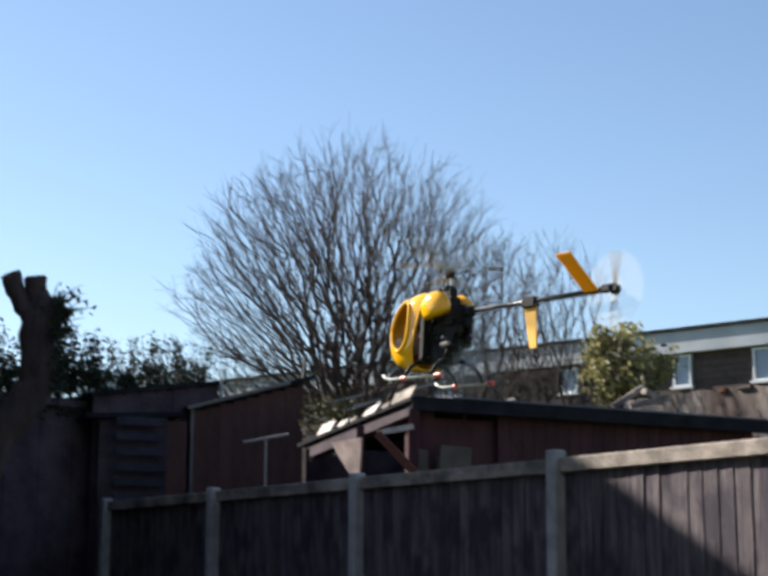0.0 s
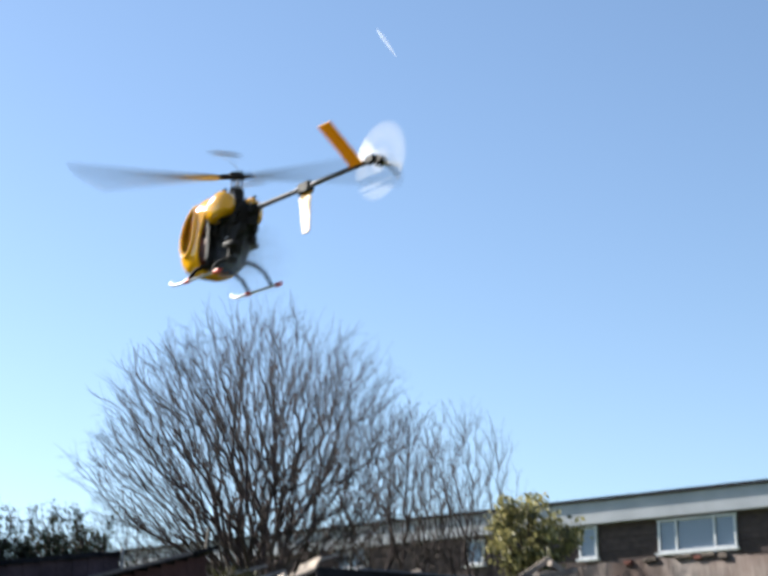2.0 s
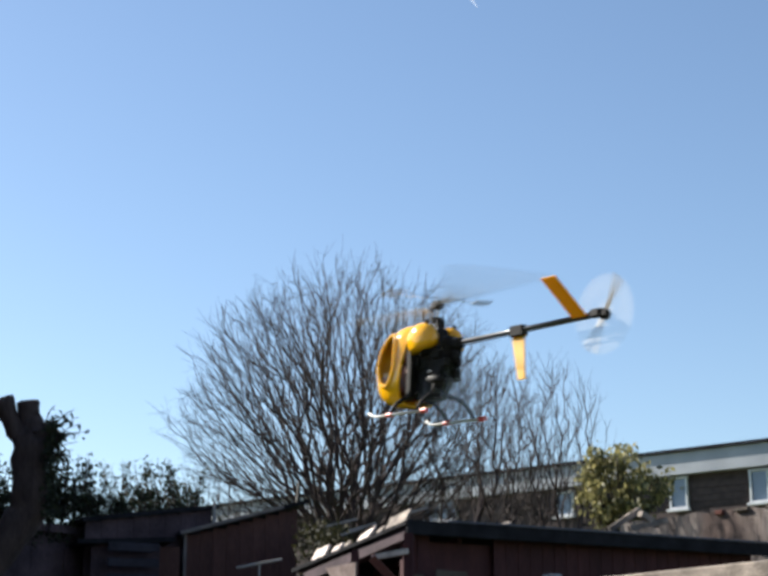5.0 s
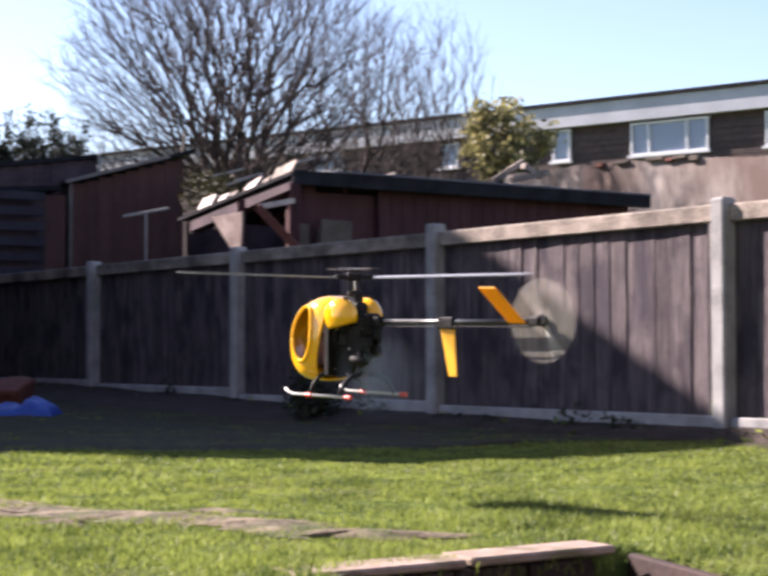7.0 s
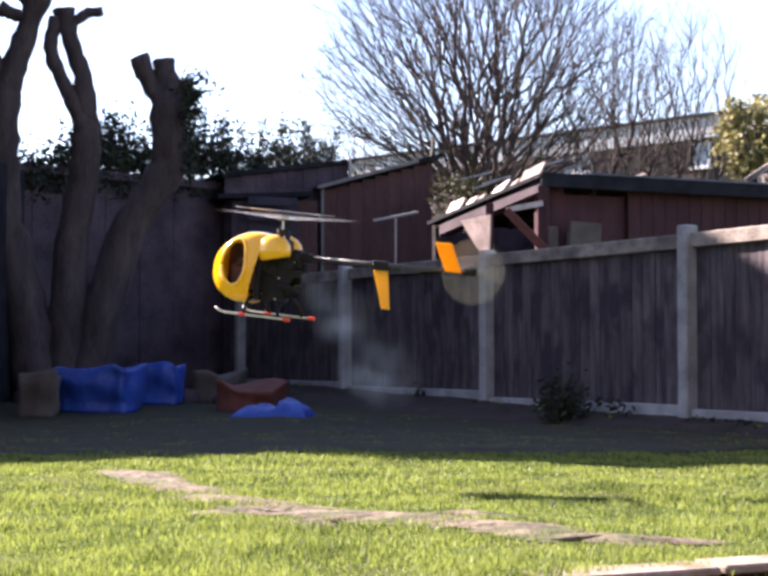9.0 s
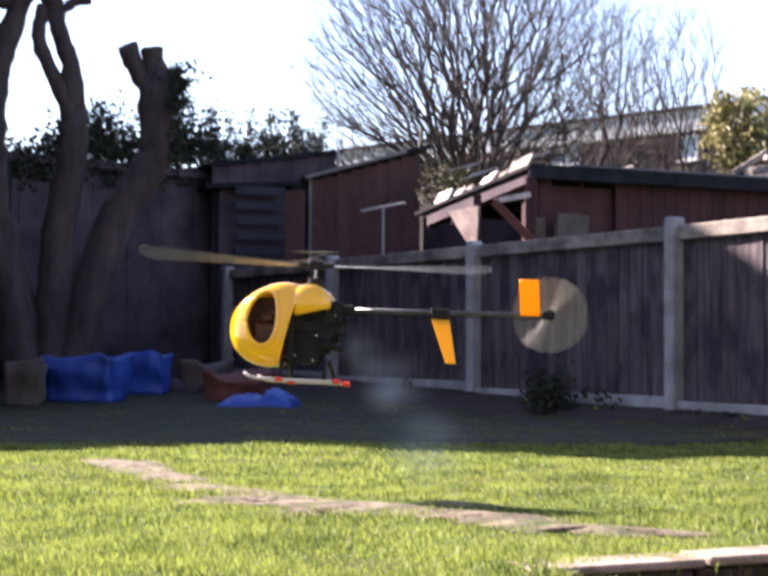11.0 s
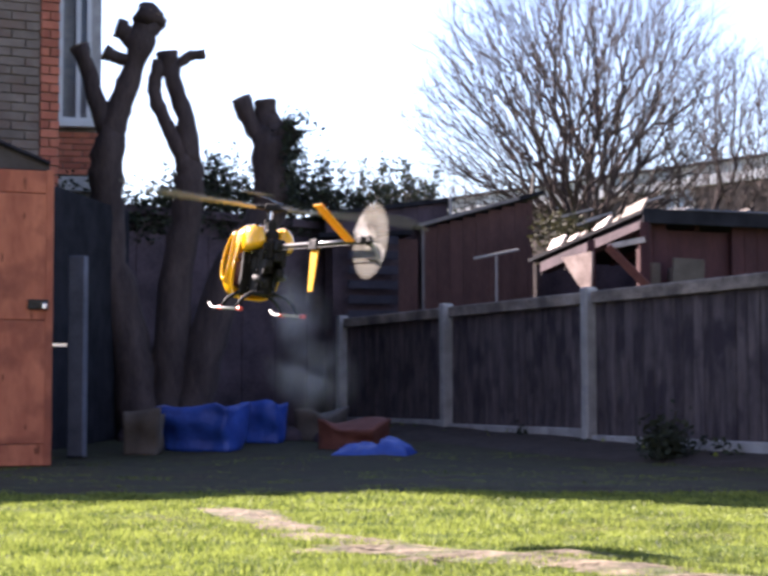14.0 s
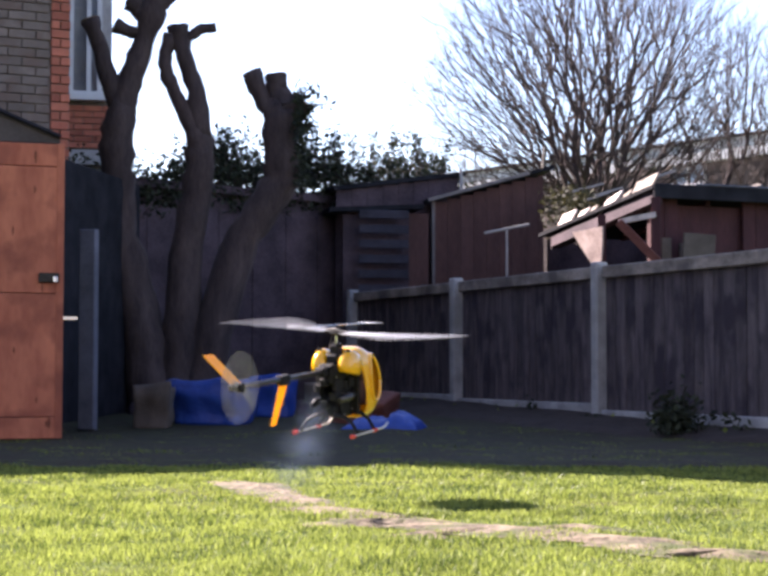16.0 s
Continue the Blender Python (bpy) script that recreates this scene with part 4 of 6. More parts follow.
def build_back_wall():
    """The dark boundary wall with ivy and hedge twigs on top."""
    p, q = at(-27.0, 15.8), at(-10.2, 19.6)
    m, n = run(p, q)
    wall = empty("wall_garden", Matrix.Identity(4), "dark shaded garden wall overgrown with ivy", "wall", kind="structure")
    top = rise(7.0, 16.4)
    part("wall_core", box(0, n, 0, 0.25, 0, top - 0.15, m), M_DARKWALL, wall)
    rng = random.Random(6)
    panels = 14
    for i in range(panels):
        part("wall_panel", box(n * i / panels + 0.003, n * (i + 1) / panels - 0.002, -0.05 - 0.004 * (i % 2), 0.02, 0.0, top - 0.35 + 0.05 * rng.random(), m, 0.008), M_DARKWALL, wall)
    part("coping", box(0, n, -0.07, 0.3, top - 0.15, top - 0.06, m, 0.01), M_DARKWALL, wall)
    rg = np.random.default_rng(17)
    cs = []
    for i in range(15000):
        s = rg.random()
        pos = Vector(p).lerp(Vector(q), s)
        d = math.hypot(pos.x, pos.y)
        head = math.degrees(math.atan2(pos.x, pos.y))
        # outline rises round the lopped trunks and in single shoots
        e = 6.72 + 0.75 * math.exp(-((head + 19) / 1.6) ** 2) + 0.6 * math.exp(-((head + 15.4) / 0.9) ** 2) + 0.22 * math.sin(head * 5.0) + 0.2 * math.sin(head * 11 + 1)
        if head < -20.6:
            e = 6.9
        if head > -13.2:
            e = 6.75 + 0.15 * math.sin(head * 9)
        z = rise(e, d) + 0.12 * abs(rg.normal()) * (rg.random() < 0.4) - 0.5 * rg.random() ** 1.1
        off = rg.normal() * 0.18
        cs.append((pos.x + off * 0.3, pos.y + off, z))
    lines = []
    for i in range(340):
        s = 0.34 + 0.62 * rg.random()
        pos = Vector(p).lerp(Vector(q), s)
        d = math.hypot(pos.x, pos.y)
        z0 = rise(6.8, d)
        hgt = 0.12 + 0.5 * rg.random() ** 2.2
        e = np.array([pos.x + rg.normal() * 0.08, pos.y, z0 + hgt])
        b = np.array([pos.x, pos.y, z0 - 0.1])
        lines.append((np.array([b, (b + e) / 2 + rg.normal(0, 0.015, 3), e]), 0.008, 0.003, 0))
        for k in range(int(6 + 26 * hgt)):
            t = rg.random()
            cs.append(tuple(b + (e - b) * (0.3 + 0.7 * t) + rg.normal(0, 0.035, 3)))
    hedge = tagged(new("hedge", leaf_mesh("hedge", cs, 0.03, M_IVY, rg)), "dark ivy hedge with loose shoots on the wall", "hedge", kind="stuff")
    o = new("shoots", tubes_mesh("shoots", lines, M_TWIG, 3))
    o.parent = hedge


def build_bush():
    rg = np.random.default_rng(23)
    d = 24.3
    c = at(4.35, d)
    bush = empty("bush", Matrix.Translation((c.x, c.y, 0)), "rounded yellow-green evergreen bush", "bush")
    cs, lines = [], []
    zc = rise(7.3, d)
    for i in range(74):
        u = rg.normal(size=3)
        u /= np.linalg.norm(u)
        k = 0.55 + 0.45 * rg.random()
        b = np.array([u[0] * 0.74 * k, u[1] * 0.58 * k, zc + u[2] * 0.61 * k + (0.08 if u[0] < 0 else -0.02)])
        for j in range(42):
            cs.append(tuple(b + rg.normal(0, 0.08, 3)))
        lines.append((np.array([[b[0] * 0.1, b[1] * 0.1, 0.0], [b[0] * 0.4, b[1] * 0.4, zc - 0.5], b]), 0.02, 0.006, 0))
    for i in range(14):
        x = rg.uniform(-0.5, 0.3)
        for j in range(9):
            cs.append((x + rg.normal() * 0.03, rg.normal() * 0.1, zc + 0.5 + 0.22 * rg.random()))
    o = new("leaves", leaf_mesh("leaves", cs, 0.05, M_BUSH, rg))
    o.parent = bush
    o = new("branchwork", tubes_mesh("branchwork", lines, M_TWIG, 4))
    o.parent = bush


# ---- buildings ----
def window(parent, m, x0, x1, z0, z1, splits=(), curtain=False):
    """A framed window in a wall frame m (x along the wall, y inwards)."""
    w = empty("window", Matrix.Identity(4), "", "")
    w.parent = parent
    for k in list(w.keys()):
        del w[k]
    edges = [x0, *splits, x1]
    f = 0.055
    part("pane", box(x0, x1, 0.01, 0.03, z0, z1, m), M_PANE, w)
    bm = bmesh.new()
    add_box(bm, x0 - 0.02, x1 + 0.02, -0.05, 0.04, z1 - f, z1, m)
    add_box(bm, x0 - 0.02, x1 + 0.02, -0.05, 0.04, z0, z0 + f, m)
    for e in edges:
        c = min(max(e, x0 + f / 2), x1 - f / 2)
        add_box(bm, c - f / 2, c + f / 2, -0.055, 0.04, z0, z1, m)
    part("window_frame", bm, M_WHITE, w, "white window frame")
    part("window_sill", box(x0 - 0.06, x1 + 0.06, -0.12, 0.0, z0 - 0.06, z0, m), M_WHITE, w)
    return w


def build_terrace():
    """The long flat-roofed terrace behind."""
    h = 7.1

    def on_roof(head, up):
        return at(head, (h - EYE[2]) / math.tan(radians(up)))
    p, q = on_roof(-10.2, 6.88), on_roof(13.6, 9.26)
    q = Vector(q) + (Vector(q) - Vector(p)).normalized() * 9
    m, n = run(p, q)
    house = empty("terrace", Matrix.Identity(4), "long flat-roofed terrace clad in brown tiles with a pale fascia", "building")
    part("wall", box(0, n, 0, 7, 0, h - 0.5, m), M_HANG, house)
    part("fascia", box(-0.2, n, -0.25, 0.0, h - 0.62, h - 0.04, m), M_FASCIA, house, "pale grey-blue fascia")
    part("roof", box(-0.25, n, -0.32, 7.2, h - 0.04, h + 0.05, m), M_FELT, house, "dark flat roof edge")
    for k in range(18):
        part("tile_course", box(0, n, -0.03, 0.0, 3.2 + 0.17 * k, 3.2 + 0.17 * k + 0.155, m), M_HANG, house)

    def along(head):
        v = at(head, 1.0)
        o = m.translation
        dx, dy = m.col[0][0], m.col[0][1]
        # where the sight line crosses the wall
        k = (o.x * v.y - o.y * v.x) / (dy * v.x - dx * v.y)
        pt = Vector((o.x + dx * k, o.y + dy * k, 0))
        return k, pt.length
    for a, b, lo, hi, sp in ((8.89, 11.59, 6.94, 8.1, (0.24, 0.73)), (6.12, 6.75, 6.72, 7.83, ()), (13.56, 15.05, 7.12, 8.34, (0.42,)), (2.1, 2.75, 6.55, 7.4, ()),
                             (-2.6, -1.4, 6.4, 7.2, (0.5,)), (-6.6, -5.9, 6.2, 6.85, ())):
        (ka, da), (kb, db) = along(a), along(b)
        z0, z1 = rise(lo, (da + db) / 2), rise(hi, (da + db) / 2)
        window(house, m @ Matrix.Translation((0, -0.07, 0)), ka, kb, z0, z1, [ka + (kb - ka) * s for s in sp])


def build_render_wall():
    """The tall rendered wall behind the fence, with a crumbling top."""
    d = 20.0
    p, q = at(4.3, 23.2), at(24.0, 17.4)
    m, n = run(p, q)
    wall = empty("wall_rendered", Matrix.Identity(4), "tall stained cement-rendered wall with a ragged top", "wall", kind="structure")
    rng = random.Random(2)
    bm = bmesh.new()
    k = 160
    lo = [bm.verts.new((n * i / k, 0, 0)) for i in range(k + 1)]

    def crest(x):
        """The wall steps down with the ground; its top is worn uneven."""
        pt = m @ Vector((x, 0, 0))
        head = math.degrees(math.atan2(pt.x, pt.y))
        up = float(np.interp(head, [4, 5.2, 8.2, 10.7, 13.6, 24], [6.2, 6.46, 6.76, 6.84, 6.87, 6.9]))
        return rise(up, math.hypot(pt.x, pt.y)) - 0.03 + 0.05 * noise.noise(Vector((x * 2.3, 0, 0))) + 0.03 * noise.noise(Vector((x * 7.1, 4, 0)))
    hi = [bm.verts.new((n * i / k, 0, crest(n * i / k))) for i in range(k + 1)]
    for i in range(k):
        bm.faces.new((lo[i], lo[i + 1], hi[i + 1], hi[i]))
    g = bmesh.ops.extrude_face_region(bm, geom=bm.faces[:])
    bmesh.ops.translate(bm, vec=(0, 0.22, 0), verts=[v for v in g["geom"] if isinstance(v, bmesh.types.BMVert)])
    bmesh.ops.recalc_face_normals(bm, faces=bm.faces)
    bmesh.ops.transform(bm, matrix=m, verts=bm.verts)
    part("wall_body", bm, M_RENDER, wall)
    x = 1.6
    while x < 7.5:
        w = rng.uniform(0.12, 0.34)
        if rng.random() < 0.6:
            z = crest(x + w / 2)
            part("coping_tile", box(x, x + w, -0.05, 0.27, z - 0.03, z + rng.uniform(0.005, 0.035), m @ pose(0, 0, 0, 0, rng.uniform(-0.5, 0.5), 0), 0.006), M_CARD if rng.random() < 0.5 else M_TERRA, wall, "broken clay coping tile")
        x += w + 0.02
    # old boards leaning on the shed roof in front of it
    pile = empty("timber_offcuts", Matrix.Translation(at(4.9, 17.5, 0)), "loose timber offcuts lying on the shed roof edge", "timber")
    for a0, e0, a1, e1 in ((3.9, 6.05, 5.0, 6.75), (4.6, 6.1, 5.9, 6.35), (5.0, 6.6, 5.6, 6.2), (-0.2, 6.1, 0.4, 6.3)):
        bm = pipe([at(a0, 17.5, rise(e0, 17.5)) - at(4.9, 17.5), at(a1, 17.7, rise(e1, 17.7)) - at(4.9, 17.5)], 0.045, 4)
        part("offcut", bm, M_RAIL, pile)


def brick_face(parent, m, x0, x1, z0, z1, material, bw=0.215, bh=0.065, gap=0.01, limit=300):
    """Courses of single bricks, a little uneven, before the mortar."""
    me = mesh_of("brick", box(0, bw, -0.012, 0.02, 0, bh, None, 0.003), material)
    rows = int((z1 - z0) / (bh + gap))
    made = 0
    rest = bmesh.new()
    rng = random.Random(int(x0 * 100 + z0 * 10))
    for r in range(rows):
        x = x0 - (bw + gap) / 2 * (r % 2)
        while x < x1:
            a, b = max(x, x0), min(x + bw, x1)
            if b - a > 0.03:
                mm = m @ Matrix.Translation((a, rng.uniform(-0.003, 0.003), z0 + r * (bh + gap)))
                if made < limit:
                    ob = new("brick", me)
                    ob.parent = parent
                    ob.matrix_world = mm @ Matrix.Diagonal(((b - a) / bw, 1, 1, 1))
                    made += 1
                else:
                    add_box(rest, 0, b - a, -0.012, 0.02, 0, bh, mm)
            x += bw + gap
    if rest.verts:
        tagged(part("brickwork", rest, material, parent), kind="stuff")
    else:
        rest.free()


HOUSE_A, HOUSE_B = Vector((-5.42, 12.12, 0)), Vector((-7.05, 10.89, 0))
EAVES, RIDGE = 4.8, 8.7


def build_house():
    """The tall brick house at the edge of the garden; its roof edge throws the shade over the lawn."""
    a, b = HOUSE_A, HOUSE_B
    house = empty("brick_house", Matrix.Identity(4), "tall brown brick house wall with a red brick corner", "house")
    m, n = run(b, a)
    deep, wide = 13.0, 9.0
    part("wall", box(n - 2.2, n, 0, deep, 0, EAVES, m), M_MORTAR, house)
    # added out of view; its height shapes the shade edge on the lawn
    part("low_wing", box(n - wide, n - 2.203, 0, deep, 0, 4.15, m), M_BRICK, house)
    bm = bmesh.new()
    # unseen roof outline, stepped to place the shade edge on the fence
    pts = [(0.5, EAVES - 0.05), (0.5, EAVES + 1.09), (7.0, RIDGE + 0.53), (deep - 0.1, EAVES + 0.5), (deep - 0.1, EAVES - 0.05)]
    lo = [bm.verts.new((n - 2.2, y, z)) for y, z in pts]
    hi = [bm.verts.new((n + 0.04, y, z)) for y, z in pts]
    bm.faces.new(lo)
    bm.faces.new(hi[::-1])
    for i in range(5):
        bm.faces.new((lo[i], lo[(i + 1) % 5], hi[(i + 1) % 5], hi[i]))
    bmesh.ops.recalc_face_normals(bm, faces=bm.faces)
    bmesh.ops.transform(bm, matrix=m, verts=bm.verts)
    part("roof", bm, M_FELT, house, "dark pitched roof")
    brick_face(house, m @ Matrix.Translation((0, -0.01, 0)), 0.3, n - 0.165, 2.2, 4.7, M_BRICK)
    brick_face(house, m @ Matrix.Translation((0, -0.014, 0)), n - 0.155, n, 2.0, 4.7, M_BRICKR, bw=0.145)
    # the red wing seen past the corner, with its tall window
    d = 19.5
    p, q = at(-25.5, d), at(-22.62, d)
    m2, n2 = run(p, q)
    wing = empty("house_wing", Matrix.Identity(4), "red brick house wing with a tall white window", "house")
    part("wall", box(-0.6, n2, 0.02, 5.5, 0, 6.0, m2), M_MORTAR, wing)
    brick_face(wing, m2, 0.2, n2, rise(7.7, d), rise(9.3, d), M_BRICKR)
    part("band", box(0, n2 + 0.04, -0.06, 0.0, rise(7.1, d), rise(7.62, d), m2, 0.01), M_TRIM, wing, "pale stone band")
    window(wing, m2 @ Matrix.Translation((0, -0.03, 0)), n2 * 0.48, n2 - 0.12, rise(9.5, d), 5.8, (n2 * 0.72,))
    part("render_panel", box(0, n2, -0.02, 0.0, rise(9.35, d), 6.0, m2), M_TRIM, wing)


def build_door_shed():
    """The lean-to by the house with its orange plank door."""
    p, q = at(-29.3, 11.2), at(-24.25, 11.3)
    m, n = run(p, q)
    shed = empty("brick_outhouse", Matrix.Identity(4), "low outhouse against the brick house under a sloping grey roof", "outhouse")
    top = rise(7.88, 11.28)
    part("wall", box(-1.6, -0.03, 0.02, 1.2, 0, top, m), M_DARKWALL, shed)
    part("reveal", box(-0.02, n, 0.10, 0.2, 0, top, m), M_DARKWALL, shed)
    z0, z1 = rise(9.98, 11.28), rise(8.1, 11.28)
    bm = bmesh.new()
    pts = [(-1.6, z0 + 0.5), (0.0, z0), (n - 0.02, z1), (n - 0.02, top), (-1.6, top)]
    fr = [bm.verts.new((x, 0.05, z)) for x, z in pts]
    bk = [bm.verts.new((x, 1.2, z)) for x, z in pts]
    bm.faces.new(fr)
    bm.faces.new(bk[::-1])
    for i in range(len(fr)):
        bm.faces.new((fr[i], fr[(i + 1) % len(fr)], bk[(i + 1) % len(fr)], bk[i]))
    bmesh.ops.recalc_face_normals(bm, faces=bm.faces)
    bmesh.ops.transform(bm, matrix=m, verts=bm.verts)
    part("roof", bm, M_ROOFEND, shed, "dark sloping roof end")
    part("roof_edge", pipe([m @ Vector((-1.6, 0.03, z0 + 0.5)), m @ Vector((0.0, 0.03, z0)), m @ Vector((n - 0.02, 0.03, z1))], 0.018, 5), M_FELT, shed, "thin dark roof edge")
    door = empty("garden_door", Matrix.Translation(p), "orange-brown painted board door with a black bolt", "door")
    mi = Matrix.Translation(-Vector(p)) @ m
    cuts = [0.02, 0.17, 1.02, 1.90, top - 0.01]
    for lo, hi in zip(cuts, cuts[1:]):
        part("door_board", box(0, n, -0.02, 0.02, lo, hi - 0.004, mi, 0.004), M_DOOR, door)
    part("edge_strip", box(n - 0.05, n + 0.002, -0.024, 0.022, 0.02, top - 0.01, mi, 0.004), M_DOOR, door)
    rk = random.Random(15)
    for i in range(14):
        x, z = rk.uniform(0.05, n - 0.08), rk.uniform(0.1, top - 0.1)
        part("knot", ball(0.008 + 0.008 * rk.random(), 0.0025, 0.02 + 0.03 * rk.random(), mi @ Vector((x, -0.0195, z)), 10, 6), M_KNOT, door)
    part("bolt_plate", box(n - 0.17, n - 0.03, -0.045, -0.02, rise(2.95, 11.28), rise(3.2, 11.28) + 0.02, mi, 0.006), M_IRON, door, "black iron bolt")
    part("padlock", box(n - 0.075, n - 0.045, -0.08, -0.045, rise(2.95, 11.28), rise(2.95, 11.28) + 0.045, mi, 0.008), M_STEEL, door, "bright padlock")
    part("latch", box(n, n + 0.1, -0.02, 0.0, rise(1.72, 11.28) - 0.01, rise(1.72, 11.28) + 0.012, mi), M_STEEL, door)
    # the grey post in the dark opening beside it
    g = empty("grey_post", Matrix.Translation(at(-23.35, 12.3, 0)), "blue-grey painted post in the dark passage", "post")
    part("shaft", box(-0.065, 0.065, -0.04, 0.04, 0, rise(4.85, 12.3), None, 0.008), M_GREY, g)
    part("foot", box(-0.07, 0.07, -0.045, 0.045, -0.02, 0.05, None, 0.008), M_IRON, g)
    # near-black sheet behind, standing for the dark of the passage
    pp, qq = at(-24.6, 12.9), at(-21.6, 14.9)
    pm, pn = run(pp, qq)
    part("passage_shade", box(0, pn, 0, 0.15, 0, rise(6.9, 13.9), pm), M_FELT, shed)


def build_clutter():
    rng = np.random.default_rng(31)

    def sack(name, c, w, d, h, material, label, cat, sag=0.3):
        bm = bmesh.new()
        bmesh.ops.create_cube(bm, size=1)
        bmesh.ops.subdivide_edges(bm, edges=bm.edges[:], cuts=9, use_grid_fill=True)
        for v in bm.verts:
            t = v.co.z + 0.5
            v.co.x *= w * (1 + 0.12 * t)
            v.co.y *= d * (1 + 0.12 * t)
            v.co.z = t * h
            nv = noise.noise(Vector((v.co.x * 3 + c.x, v.co.y * 3, v.co.z * 3)))
            v.co += Vector((nv * 0.10, noise.noise(Vector((v.co.x * 6, 3, v.co.z * 6))) * 0.09, (nv * 0.10 - sag * 0.12 * math.cos(v.co.x / w * 3.1)) * t)) * 0.9
        ob = empty(name, Matrix.Translation(c), label, cat)
        part("body", bm, material, ob, "", True)
        return ob

    def on(head, dist):
        c = at(head, dist)
        c.z = float(ground_z(np.float64(c.x), np.float64(c.y)))
        return c
    sack("blue_sack", on(-18.95, 13.0), 0.55, 0.4, 0.37, M_BLUE, "bulging blue woven rubble sack on the ground", "sack")
    sack("blue_crate", on(-16.85, 13.9), 0.30, 0.3, 0.34, M_BLUE, "faded blue plastic crate by the lopped trunk", "crate", 0.1)
    sack("cardboard_box", on(-21.0, 12.6), 0.24, 0.24, 0.34, M_CARD, "dull grey-brown cardboard box", "box", 0.0)
    sack("clay_trough", on(-13.7, 13.2), 0.5, 0.3, 0.22, M_TERRA, "dull red clay trough in the shade", "planter", 0.1)
    sack("old_planter", on(-14.9, 14.3), 0.35, 0.3, 0.26, M_CARD, "brown earth-filled planter in the shade", "planter", 0.1)
    # crumpled tarpaulin
    t = on(-12.85, 12.4)
    bm = bmesh.new()
    bmesh.ops.create_grid(bm, x_segments=26, y_segments=14, size=0.5)
    for v in bm.verts:
        x, y = v.co.x, v.co.y
        e = (1 - (2 * x) ** 2) * (1 - (2 * y) ** 2)
        v.co = Vector((x * 0.6, y * 0.45, 0.01 + max(0.0, e) ** 0.5 * (0.08 + 0.06 * noise.noise(Vector((x * 7, y * 7, 1))) + 0.05 * (x > 0.1))))
    g = bmesh.ops.extrude_face_region(bm, geom=bm.faces[:])
    bmesh.ops.translate(bm, vec=(0, 0, -0.008), verts=[v for v in g["geom"] if isinstance(v, bmesh.types.BMVert)])
    ob = empty("tarpaulin", Matrix.Translation(t), "crumpled bright blue tarpaulin on the grass", "tarpaulin")
    part("sheet", bm, M_BLUE, ob, "", True)
    for i in range(6):
        h = -21.5 + 1.4 * i
        c = on(h, 14.0 + 0.3 * rng.random())
        st = tagged(new("stone", mesh_of("stone", ball(0.12 + 0.06 * rng.random(), 0.1, 0.08 + 0.05 * rng.random(), (0, 0, 0.03), 10, 7), M_DARKWALL, True)), "dark rough stone on the ground by the wall", "stone", "stones by the wall")
        st.location = c


def build_sky_block():
    """Unseen walls added at the camera's back and side to block sky light."""
    blocker = empty("sky_block_wall", Matrix.Identity(4), "unseen grey wall added behind the garden to block sky light", "wall", kind="structure")
    part("wall_body", box(-14, 13, -4.0, -3.0, 0, 8.6), M_SKYBLOCK, blocker)
    part("side_wall", box(6.6, 7.0, -3.0, 3.2, 0, 6.2), M_SKYBLOCK, blocker)


def build_contrail():
    d = 1800.0
    a, b = at(-0.20, d, rise(24.33, d)), at(-1.16, d, rise(25.57, d))
    a = a.lerp(b, 0.25)
    ob = empty("contrail", Matrix.Identity(4), "thin white vapour trail high in the blue sky", "vapour trail")
    m = bpy.data.materials.new("vapour")
    m.use_nodes = True
    nt = m.node_tree
    # thin vapour: light passes through it
    tl, tp, mx = nt.nodes.new("ShaderNodeBsdfTranslucent"), nt.nodes.new("ShaderNodeBsdfTransparent"), nt.nodes.new("ShaderNodeMixShader")
    tl.inputs[0].default_value = (0.95, 0.96, 0.98, 1)
    mx.inputs[0].default_value = 0.14
    nt.links.new(tp.outputs[0], mx.inputs[1])
    nt.links.new(tl.outputs[0], mx.inputs[2])
    nt.links.new(mx.outputs[0], nt.nodes["Material Output"].inputs[0])
    part("trail", pipe([a, a.lerp(b, 0.3), a.lerp(b, 0.75), b], [0.6, 2.0, 2.6, 1.0], 8), m, ob, "", True)


